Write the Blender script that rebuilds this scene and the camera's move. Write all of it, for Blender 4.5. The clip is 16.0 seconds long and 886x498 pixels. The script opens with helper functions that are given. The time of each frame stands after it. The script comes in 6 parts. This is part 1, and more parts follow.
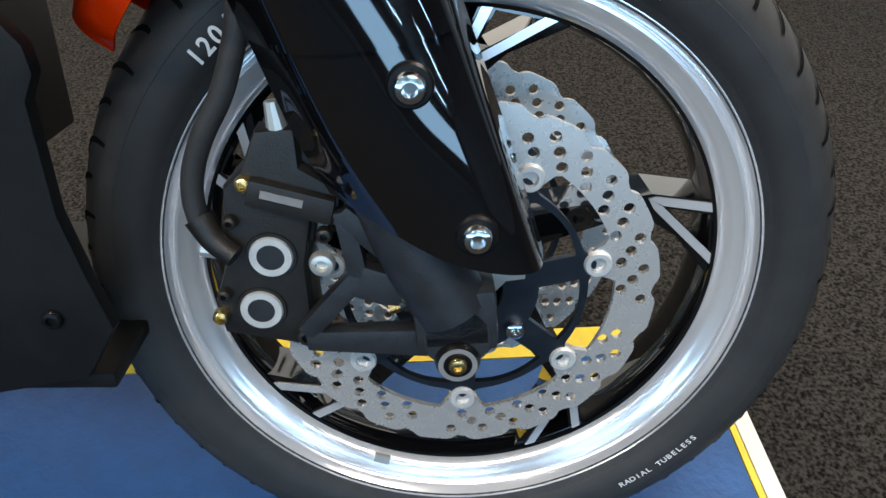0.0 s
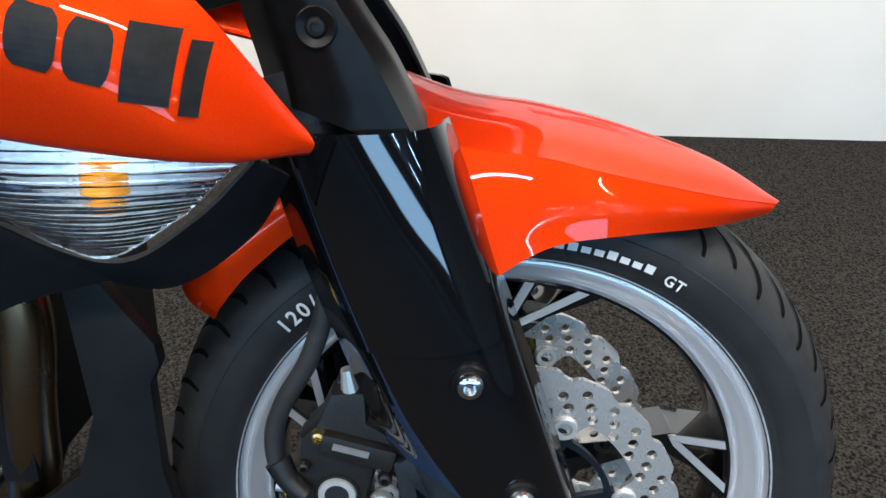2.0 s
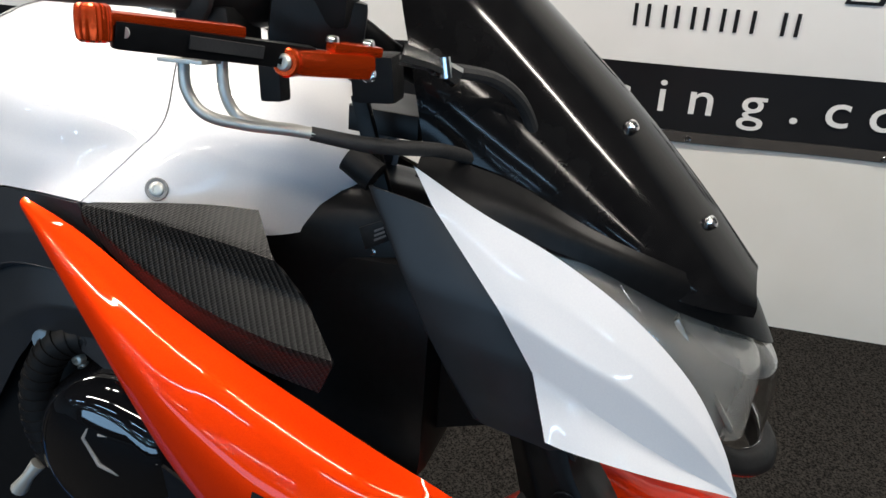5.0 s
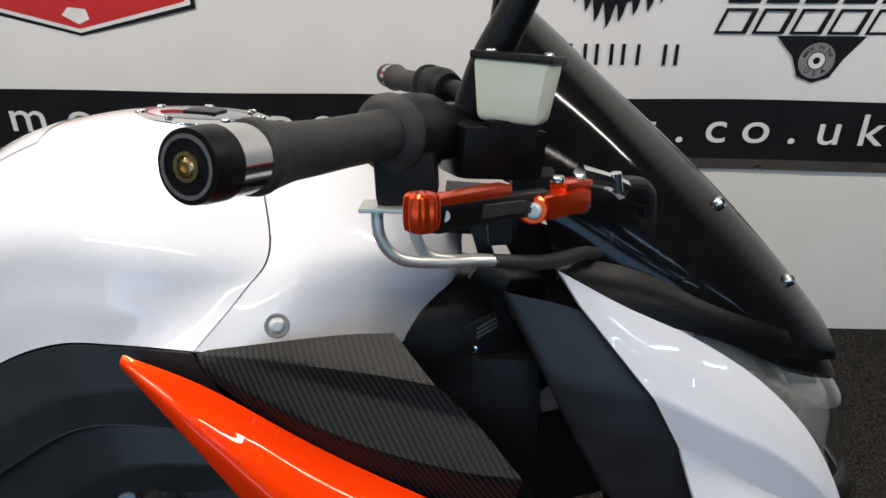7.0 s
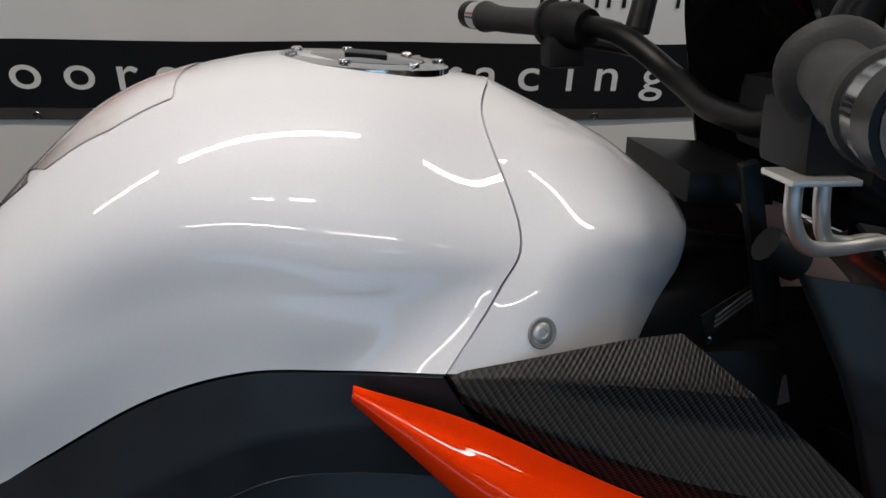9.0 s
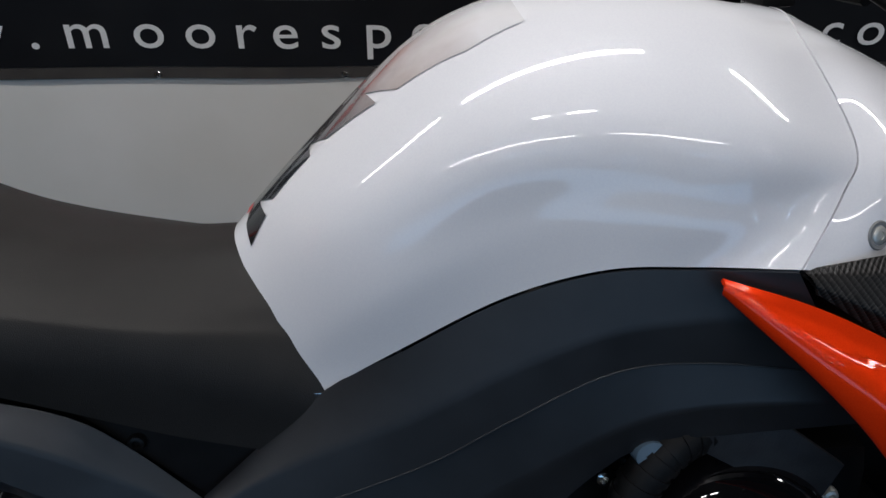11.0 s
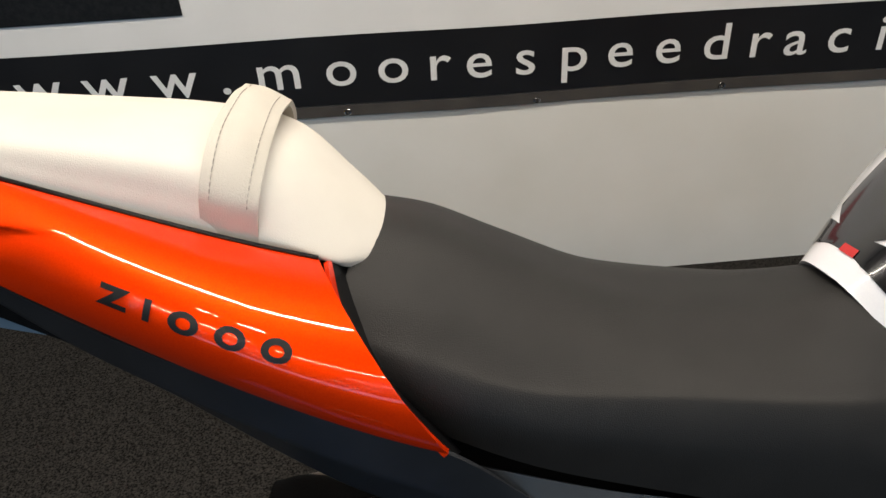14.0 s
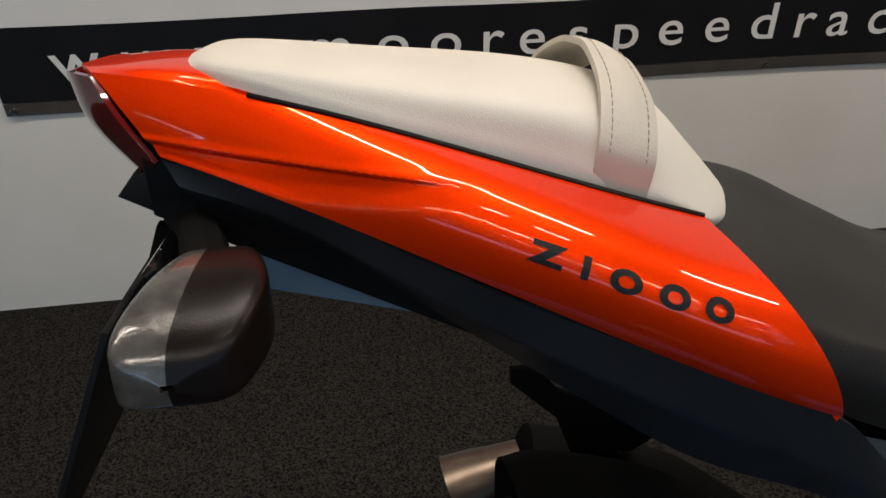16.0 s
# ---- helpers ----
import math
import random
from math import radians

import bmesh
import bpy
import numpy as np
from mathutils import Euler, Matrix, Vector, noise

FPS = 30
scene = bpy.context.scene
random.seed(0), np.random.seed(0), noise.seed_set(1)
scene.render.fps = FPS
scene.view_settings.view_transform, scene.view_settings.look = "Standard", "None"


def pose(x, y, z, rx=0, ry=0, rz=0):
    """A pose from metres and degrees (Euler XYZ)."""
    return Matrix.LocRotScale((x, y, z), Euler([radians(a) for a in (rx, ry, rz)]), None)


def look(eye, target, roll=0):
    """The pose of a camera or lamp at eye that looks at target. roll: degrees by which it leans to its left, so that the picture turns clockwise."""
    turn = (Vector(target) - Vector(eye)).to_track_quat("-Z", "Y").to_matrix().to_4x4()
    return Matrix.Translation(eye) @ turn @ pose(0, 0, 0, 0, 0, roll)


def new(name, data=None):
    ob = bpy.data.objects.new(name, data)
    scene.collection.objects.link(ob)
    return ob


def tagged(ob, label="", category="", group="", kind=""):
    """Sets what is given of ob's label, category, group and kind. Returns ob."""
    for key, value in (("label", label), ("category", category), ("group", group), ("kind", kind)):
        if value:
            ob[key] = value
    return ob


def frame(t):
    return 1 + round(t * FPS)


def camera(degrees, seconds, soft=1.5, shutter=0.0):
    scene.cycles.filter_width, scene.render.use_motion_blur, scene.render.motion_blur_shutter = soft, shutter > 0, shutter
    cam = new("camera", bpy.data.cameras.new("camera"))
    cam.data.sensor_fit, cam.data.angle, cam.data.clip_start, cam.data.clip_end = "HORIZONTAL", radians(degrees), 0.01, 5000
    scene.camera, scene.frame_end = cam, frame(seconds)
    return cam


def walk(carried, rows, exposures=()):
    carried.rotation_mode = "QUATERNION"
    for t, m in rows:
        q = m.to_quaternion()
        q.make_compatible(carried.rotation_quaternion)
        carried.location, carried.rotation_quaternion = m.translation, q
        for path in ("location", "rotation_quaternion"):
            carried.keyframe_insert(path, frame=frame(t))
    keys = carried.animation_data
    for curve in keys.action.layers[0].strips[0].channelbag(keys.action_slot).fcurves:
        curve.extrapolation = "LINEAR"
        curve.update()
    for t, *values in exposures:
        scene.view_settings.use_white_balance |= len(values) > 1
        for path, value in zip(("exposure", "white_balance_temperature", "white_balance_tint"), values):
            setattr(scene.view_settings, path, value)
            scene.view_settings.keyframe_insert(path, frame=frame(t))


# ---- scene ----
cam = camera(61.4, 16.0)
PATH = [
    (0, (0.752, -0.535, 0.709), (0.797, 0.978, -0.588), 0.85),
    (0.5, (0.752, -0.529, 0.737), (0.784, 1.055, -0.462), 0.58),
    (1, (0.742, -0.528, 0.785), (0.773, 1.12, -0.339), 1.0),
    (1.5, (0.737, -0.53, 0.822), (0.745, 1.134, -0.288), 0.8),
    (2, (0.722, -0.528, 0.861), (0.726, 1.139, -0.244), 1.4),
    (2.5, (0.702, -0.524, 0.92), (0.68, 1.153, -0.171), 1.1),
    (3, (0.69, -0.523, 0.97), (0.604, 1.176, -0.083), 0.9),
    (3.5, (0.689, -0.515, 1.03), (0.514, 1.186, -0.007), 2.0),
    (4, (0.696, -0.519, 1.101), (0.384, 1.175, 0.084), 1.9),
    (4.3, (0.693, -0.526, 1.14), (0.289, 1.151, 0.127), 1.5),
    (4.5, (0.689, -0.542, 1.164), (0.222, 1.123, 0.16), 0.6),
    (5, (0.673, -0.566, 1.255), (0.181, 1.092, 0.251), 0.4),
    (5.2, (0.662, -0.577, 1.286), (0.201, 1.097, 0.294), 0.6),
    (7.3, (0.371, -0.573, 1.321), (0.386, 1.179, 0.357), 1.6),
    (7.5, (0.342, -0.556, 1.31), (0.389, 1.192, 0.338), 2.6),
    (8, (0.275, -0.481, 1.277), (0.383, 1.256, 0.292), 0.9),
    (8.2, (0.256, -0.461, 1.269), (0.396, 1.265, 0.269), 0.8),
    (10.3, (-0.002, -0.426, 1.259), (0.222, 1.219, 0.144), 3.0),
    (10.5, (-0.018, -0.442, 1.254), (0.182, 1.209, 0.143), 2.2),
    (11, (-0.065, -0.476, 1.246), (0.076, 1.17, 0.119), 1.2),
    (11.5, (-0.137, -0.492, 1.232), (-0.014, 1.143, 0.088), 0.4),
    (12, (-0.239, -0.503, 1.227), (-0.134, 1.131, 0.078), -0.7),
    (12.5, (-0.303, -0.514, 1.232), (-0.186, 1.148, 0.125), -1.1),
    (13, (-0.346, -0.483, 1.233), (-0.208, 1.196, 0.156), -0.3),
    (13.5, (-0.427, -0.417, 1.231), (-0.313, 1.271, 0.165), -2.4),
    (14, (-0.508, -0.363, 1.227), (-0.422, 1.321, 0.151), -3.2),
    (14.5, (-0.568, -0.324, 1.233), (-0.495, 1.341, 0.126), -2.6),
    (15, (-0.638, -0.303, 1.231), (-0.587, 1.357, 0.117), -3.1),
    (15.5, (-0.705, -0.306, 1.236), (-0.61, 1.352, 0.12), -2.6),
    (16, (-0.757, -0.323, 1.208), (-0.534, 1.325, 0.095), -0.9),
]
walk(cam, [(t, look(eye, target, roll)) for t, eye, target, roll in PATH], exposures=[(0, 0.45, 6650, 10), (1.0, 0.42, 6500, 10), (1.5, 0.5, 6400, 10), (3, 0.54, 6150, 10), (4, 0.04, 6300, 10), (5, -0.30, 6500, 10), (7.5, -0.83, 6400, 12), (8, -1.07, 6450, 12), (10.5, -1.75, 6050, 12), (11, -1.52, 5950, 12), (11.5, -1.10, 5950, 12), (12, -0.47, 5950, 11), (13.5, -0.47, 6600, 10), (14.5, -1.05, 6750, 11), (15.5, -1.3, 6750, 12), (16, -1.22, 6750, 12)])

from mathutils import geometry
from mathutils.bvhtree import BVHTree

# ---------- world and lights ----------
world = bpy.data.worlds.new("room_air")
world.use_nodes = True
world.node_tree.nodes["Background"].inputs[0].default_value = (0.9, 0.95, 1.0, 1)
world.node_tree.nodes["Background"].inputs[1].default_value = 0.012
scene.world = world

WALL_Y = 1.37
CEIL = 2.55


def tube_lamp(x, y, length, watts, turn=0.0, colour=(1.0, 0.93, 0.84)):
    """A ceiling batten with a fluorescent tube."""
    data = bpy.data.lights.new("tube_light", "AREA")
    data.shape, data.size, data.size_y, data.energy, data.color = "RECTANGLE", length, 0.05, watts, colour
    ob = new("tube_light", data)
    ob.matrix_world = pose(x, y, CEIL - 0.09, 0, 0, turn)
    return ob


# x, y, length, watts: warm white tubes over the machine, cool daylight tubes further back
LAMPS = [(-0.40, 0.30, 1.5, 50), (1.95, 0.30, 1.5, 50), (-2.20, 0.30, 1.5, 26), (-0.60, -0.50, 0.16, 3), (-0.25, -0.50, 0.22, 4),
         (0.50, -1.60, 1.5, 26), (-1.30, -1.60, 1.5, 36), (2.30, -1.60, 1.5, 18)]
COOL_LAMPS = [(x, y, 1.5, w) for y, w in ((-3.0, 14), (-5.4, 22), (-7.8, 26)) for x in (-6.5, -3.9, -1.3, 1.3, 3.9, 6.5)]
for lx, ly, ll, lw in LAMPS:
    tube_lamp(lx, ly, ll, lw)
for lx, ly, ll, lw in COOL_LAMPS:
    tube_lamp(lx, ly, ll, lw, colour=(0.42, 0.70, 1.0))

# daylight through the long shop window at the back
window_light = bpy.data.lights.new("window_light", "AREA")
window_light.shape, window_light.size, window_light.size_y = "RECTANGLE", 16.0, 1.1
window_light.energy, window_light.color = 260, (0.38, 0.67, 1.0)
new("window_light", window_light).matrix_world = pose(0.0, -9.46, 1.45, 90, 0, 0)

# ---------- materials ----------
def material(name, colour, rough=0.5, metal=0.0, coat=0.0, second=None, scale=40.0, bump=0.0, bump_scale=200.0, spec=0.5, transmission=0.0,
             coat_rough=0.03, mix=0.35, rough_var=0.0, detail=4.0):
    m = bpy.data.materials.new(name)
    m.use_nodes = True
    nt = m.node_tree
    b = nt.nodes["Principled BSDF"]
    b.inputs["Base Color"].default_value = (*colour, 1)
    b.inputs["Roughness"].default_value, b.inputs["Metallic"].default_value = rough, metal
    b.inputs["Coat Weight"].default_value, b.inputs["Coat Roughness"].default_value = coat, coat_rough
    b.inputs["Specular IOR Level"].default_value = spec
    b.inputs["Transmission Weight"].default_value = transmission
    tc = nt.nodes.new("ShaderNodeTexCoord")
    if second or rough_var:
        n = nt.nodes.new("ShaderNodeTexNoise")
        n.inputs["Scale"].default_value, n.inputs["Detail"].default_value = scale, detail
        nt.links.new(tc.outputs["Object"], n.inputs["Vector"])
    if second:
        r = nt.nodes.new("ShaderNodeValToRGB")
        r.color_ramp.elements[0].position, r.color_ramp.elements[1].position = 0.5 - mix / 2, 0.5 + mix / 2
        r.color_ramp.elements[0].color, r.color_ramp.elements[1].color = (*colour, 1), (*second, 1)
        nt.links.new(n.outputs["Fac"], r.inputs["Fac"])
        nt.links.new(r.outputs["Color"], b.inputs["Base Color"])
    if rough_var:
        mr = nt.nodes.new("ShaderNodeMapRange")
        mr.inputs["To Min"].default_value, mr.inputs["To Max"].default_value = max(0.02, rough - rough_var), rough + rough_var
        nt.links.new(n.outputs["Fac"], mr.inputs["Value"])
        nt.links.new(mr.outputs["Result"], b.inputs["Roughness"])
    if bump:
        n2 = nt.nodes.new("ShaderNodeTexNoise")
        n2.inputs["Scale"].default_value, n2.inputs["Detail"].default_value = bump_scale, 3
        nt.links.new(tc.outputs["Object"], n2.inputs["Vector"])
        bp = nt.nodes.new("ShaderNodeBump")
        bp.inputs["Strength"].default_value, bp.inputs["Distance"].default_value = bump, 0.002
        nt.links.new(n2.outputs["Fac"], bp.inputs["Height"])
        nt.links.new(bp.outputs["Normal"], b.inputs["Normal"])
    return m


ORANGE = material("orange_pearl_paint", (0.97, 0.052, 0.002), 0.40, 0.52, 0.70, (0.89, 0.035, 0.0015), 900, spec=0.1, mix=0.5, coat_rough=0.012)
ORANGE.node_tree.nodes["Principled BSDF"].inputs["Specular Tint"].default_value = (0.45, 0.05, 0.02, 1)
WHITE = material("white_pearl_paint", (0.80, 0.80, 0.82), 0.38, 0.0, 1.0, (0.77, 0.77, 0.80), 700, spec=0.3, coat_rough=0.015)
BLACK_GLOSS = material("gloss_black_paint", (0.003, 0.003, 0.0035), 0.05, 0.0, 1.0, (0.004, 0.004, 0.005), 300, spec=0.5, coat_rough=0.015)
BLACK_SATIN = material("satin_black_paint", (0.004, 0.004, 0.0043), 0.34, 0.0, 0.0, (0.006, 0.006, 0.0065), 120, 0.05, 900, spec=0.2)
BLACK_PLASTIC = material("grained_black_plastic", (0.005, 0.005, 0.0053), 0.46, 0.0, 0.0, (0.007, 0.007, 0.0075), 60, 0.25, 1500, spec=0.2)
PANEL_GREY = material("dark_grey_side_plastic", (0.014, 0.0155, 0.018), 0.36, 0.0, 0.0, (0.019, 0.021, 0.0245), 30, 0.12, 1800, spec=0.5)
VINYL = material("black_seat_vinyl", (0.012, 0.011, 0.010), 0.50, 0.0, 0.0, (0.016, 0.0148, 0.0135), 25, 0.3, 1400, spec=0.3)
CREAM = material("cream_white_vinyl", (0.66, 0.62, 0.55), 0.55, 0.0, 0.0, (0.61, 0.57, 0.50), 14, 0.15, 1200)
RUBBER = material("tyre_rubber", (0.022, 0.022, 0.0225), 0.55, 0.0, 0.0, (0.030, 0.030, 0.0305), 60, 0.2, 500, spec=0.35)
POLISHED = material("polished_rim_lip", (0.93, 0.93, 0.94), 0.18, 0.66, 0.0, rough_var=0.02, scale=30)
STEEL = material("brushed_steel_disc", (0.84, 0.83, 0.81), 0.28, 0.72, 0.0, (0.76, 0.75, 0.73), 90, rough_var=0.06)
CARPET = material("charcoal_carpet", (0.0022, 0.0021, 0.0020), 0.95, 0.0, 0.0, (0.038, 0.0345, 0.031), 210, 0.5, 520, mix=0.26, detail=12.0, spec=0.1)
BOARD = material("white_wall_board", (0.80, 0.78, 0.73), 0.45, 0.0, 0.0, (0.74, 0.72, 0.66), 3, 0.05, 60)
BANNER_WHITE = material("white_banner_vinyl", (0.78, 0.77, 0.75), 0.3, 0.0, 0.0, (0.73, 0.72, 0.70), 5, 0.08, 8)
BANNER_BLACK = material("black_banner_ink", (0.008, 0.008, 0.009), 0.28, 0.0, 0.0, (0.012, 0.012, 0.013), 6, 0.1, 8)
MAT_BLUE = material("blue_foam_mat", (0.004, 0.066, 0.22), 0.55, 0.0, 0.0, (0.0035, 0.055, 0.185), 30, 0.6, 120)
MAT_YELLOW = material("yellow_mat_edge", (0.75, 0.55, 0.03), 0.5, 0.0, 0.0, (0.65, 0.47, 0.03), 30, 0.3, 120)
PLASTER = material("plain_plaster", (0.13, 0.127, 0.123), 0.8, 0.0, 0.0, (0.105, 0.10, 0.098), 4)


# ---------- building helpers ----------
def part(name, bm, mat, parent=None, label="", smooth=True):
    me = bpy.data.meshes.new(name)
    bm.normal_update()
    bm.to_mesh(me)
    bm.free()
    if smooth:
        me.shade_smooth()
        me.set_sharp_from_angle(angle=radians(35))
    me.materials.append(mat)
    ob = new(name, me)
    ob.parent = parent
    return tagged(ob, label)


def catmull(points, n):
    """n points along a smooth curve through the given ones."""
    p = np.array(points, float)
    p = np.vstack([2 * p[0] - p[1], p, 2 * p[-1] - p[-2]])
    out = []
    for u in np.linspace(0, len(points) - 1, n):
        i = min(int(u), len(points) - 2)
        t = u - i
        a, b, c, d = p[i:i + 4]
        out.append(0.5 * (2 * b + (c - a) * t + (2 * a - 5 * b + 4 * c - d) * t * t + (3 * b - a - 3 * c + d) * t ** 3))
    return np.array(out)


def lines(points, n):
    """n points along straight lines through the given ones."""
    p = np.array(points, float)
    u = np.linspace(0, len(p) - 1, n)
    return np.array([np.interp(u, range(len(p)), p[:, k]) for k in range(p.shape[1])]).T


def grid_of(rails, nu, nv, hard_v=False):
    across = np.array([catmull(r, nu) for r in rails])
    return np.array([(lines if hard_v else catmull)(across[:, i], nv) for i in range(nu)])


def shell(rails, nu=24, nv=16, thick=0.003, mirror=False, hard_v=False, bm=None, out=None):
    """A skin through the rails, with thickness inwards (away from out)."""
    g = grid_of(rails, nu, nv, hard_v)
    du, dv = np.gradient(g, axis=0), np.gradient(g, axis=1)
    nrm = np.cross(du, dv)
    nrm /= np.maximum(np.linalg.norm(nrm, axis=2, keepdims=True), 1e-9)
    aim = np.array(out if out is not None else (0, -1, 0.3), float)
    if (nrm @ aim).mean() < 0:
        nrm = -nrm
    inner = g - nrm * thick
    if mirror:
        g, inner = g * (1, -1, 1), inner * (1, -1, 1)
    bm = bm or bmesh.new()
    a = [[bm.verts.new(v) for v in row] for row in g]
    b = [[bm.verts.new(v) for v in row] for row in inner]
    for i in range(nu - 1):
        for j in range(nv - 1):
            bm.faces.new((a[i][j], a[i + 1][j], a[i + 1][j + 1], a[i][j + 1]))
            bm.faces.new((b[i][j], b[i][j + 1], b[i + 1][j + 1], b[i + 1][j]))
    rim_a = [r[0] for r in a] + a[-1][1:] + [r[-1] for r in a][-2::-1] + a[0][-2:0:-1]
    rim_b = [r[0] for r in b] + b[-1][1:] + [r[-1] for r in b][-2::-1] + b[0][-2:0:-1]
    for k in range(len(rim_a)):
        l = (k + 1) % len(rim_a)
        bm.faces.new((rim_a[k], rim_b[k], rim_b[l], rim_a[l]))
    bmesh.ops.recalc_face_normals(bm, faces=bm.faces)
    return bm


def both_sides(rails):
    """Rails from the near lower edge to the crest, carried over to the far side."""
    return [list(r) + [(x, -y, z) for x, y, z in reversed(r[:-1])] for r in rails]


def tube(points, radius, n=24, sides=12, bm=None, smooth=True, caps=True):
    """A round bar along a curve; radius may be a list along it."""
    bm = bm or bmesh.new()
    p = catmull(points, n) if smooth else np.array(points, float)
    n = len(p)
    r = np.interp(np.linspace(0, 1, n), np.linspace(0, 1, len(radius)), radius) if np.ndim(radius) else np.full(n, radius)
    t = np.gradient(p, axis=0)
    t /= np.linalg.norm(t, axis=1, keepdims=True)
    up = np.array((0.0, 0.0, 1.0)) if abs(t[0][2]) < 0.9 else np.array((1.0, 0.0, 0.0))
    rings = []
    side = np.cross(t[0], up)
    for i in range(n):
        side = side - t[i] * (side @ t[i])
        side /= np.linalg.norm(side)
        other = np.cross(t[i], side)
        rings.append([bm.verts.new(p[i] + r[i] * (math.cos(a) * side + math.sin(a) * other)) for a in np.arange(sides) * 2 * math.pi / sides])
    for i in range(n - 1):
        for k in range(sides):
            bm.faces.new((rings[i][k], rings[i][(k + 1) % sides], rings[i + 1][(k + 1) % sides], rings[i + 1][k]))
    if caps:
        bm.faces.new(rings[0])
        bm.faces.new(rings[-1])
    bmesh.ops.recalc_face_normals(bm, faces=bm.faces)
    return bm


def lathe(profile, centre, axis="y", segs=64, bm=None, turn=None, closed=True):
    """Turns a profile of (radius, along) round an axis through centre."""
    bm = bm or bmesh.new()
    c = Vector(centre)
    rings = []
    for s in range(segs):
        a = 2 * math.pi * s / segs
        ring = []
        for r, h in profile:
            v = {"y": (r * math.cos(a), h, r * math.sin(a)), "z": (r * math.cos(a), r * math.sin(a), h), "x": (h, r * math.cos(a), r * math.sin(a))}[axis]
            v = Vector(v)
            if turn is not None:
                v = turn @ v
            ring.append(bm.verts.new(c + v))
        rings.append(ring)
    m = len(profile)
    for s in range(segs):
        for k in range(m if closed else m - 1):
            bm.faces.new((rings[s][k], rings[(s + 1) % segs][k], rings[(s + 1) % segs][(k + 1) % m], rings[s][(k + 1) % m]))
    bmesh.ops.remove_doubles(bm, verts=bm.verts, dist=1e-6)
    bmesh.ops.recalc_face_normals(bm, faces=bm.faces)
    return bm


def box(x0, y0, z0, x1, y1, z1, bm=None, bevel=0.0):
    own = bmesh.new()
    bmesh.ops.create_cube(own, size=1, matrix=Matrix.Translation(((x0 + x1) / 2, (y0 + y1) / 2, (z0 + z1) / 2)) @ Matrix.Diagonal((x1 - x0, y1 - y0, z1 - z0, 1)))
    if bevel:
        bmesh.ops.bevel(own, geom=own.edges, offset=bevel, segments=2, affect="EDGES", profile=0.7)
    return join(bm, own)


def join(bm, own, m=None):
    if m is not None:
        bmesh.ops.transform(own, matrix=m, verts=own.verts)
    if bm is None:
        return own
    me = bpy.data.meshes.new("joined")
    own.to_mesh(me)
    own.free()
    bm.from_mesh(me)
    bpy.data.meshes.remove(me)
    return bm


def slab(outline, y_of, thick, bm=None, bevel=0.0015):
    """A plate with an outline in x and z; y_of(x, z) gives its outer face."""
    own = bmesh.new()
    front = [own.verts.new((x, y_of(x, z), z)) for x, z in outline]
    back = [own.verts.new((x, y_of(x, z) + thick, z)) for x, z in outline]
    n = len(outline)
    f = own.faces.new(front)
    own.faces.new(back[::-1])
    for k in range(n):
        own.faces.new((front[k], back[k], back[(k + 1) % n], front[(k + 1) % n]))
    bmesh.ops.recalc_face_normals(own, faces=own.faces)
    if bevel:
        edges = [e for e in f.edges]
        bmesh.ops.bevel(own, geom=edges, offset=bevel, segments=2, affect="EDGES", profile=0.6)
    bmesh.ops.triangulate(own, faces=[f for f in own.faces if len(f.verts) > 4])
    return join(bm, own)


def cdt(outer, holes=()):
    """Flat triangles inside an outline, less the holes."""
    pts, edges = [], []
    for loop in (outer, *holes):
        k = len(pts)
        pts += [Vector((a, b)) for a, b in loop]
        edges += [(k + i, k + (i + 1) % len(loop)) for i in range(len(loop))]
    v, _, f, *_ = geometry.delaunay_2d_cdt(pts, edges, [], 1, 1e-6)
    spans = [(min(a for a, _ in h), max(a for a, _ in h), min(b for _, b in h), max(b for _, b in h), h) for h in holes]
    kept = []
    for face in {tuple(sorted(t)): t for t in f}.values():
        cx, cy = (sum(v[k][n] for k in face) / 3 for n in (0, 1))
        if not any(x0 < cx < x1 and y0 < cy < y1 and within(cx, cy, h) for x0, x1, y0, y1, h in spans):
            kept.append(face)
    return v, kept


def within(x, y, loop):
    """Whether a point lies inside a loop."""
    inside = False
    for (ax, ay), (bx, by) in zip(loop, loop[1:] + loop[:1]):
        if (ay > y) != (by > y) and x < (bx - ax) * (y - ay) / (by - ay) + ax:
            inside = not inside
    return inside


def plate(outer, holes, put, thick, bm=None):
    """A pierced plate; put(a, b, h) carries outline and depth into space, h from 0 to thick."""
    own = bmesh.new()
    v, f = cdt(outer, holes)
    top = [own.verts.new(put(p.x, p.y, 0.0)) for p in v]
    low = [own.verts.new(put(p.x, p.y, thick)) for p in v]
    for face in f:
        own.faces.new([top[k] for k in face])
        own.faces.new([low[k] for k in reversed(face)])
    own.verts.index_update()
    n = len(v)
    for e in [e for e in own.edges if len(e.link_faces) == 1]:
        a, b = sorted(x.index for x in e.verts)
        if b < n:
            own.faces.new((top[a], top[b], low[b], low[a]))
    bmesh.ops.recalc_face_normals(own, faces=own.faces)
    return join(bm, own)


def ring(r, n, cx=0.0, cz=0.0, turn=0.0):
    return [(cx + r * math.cos(turn + 2 * math.pi * k / n), cz + r * math.sin(turn + 2 * math.pi * k / n)) for k in range(n)]


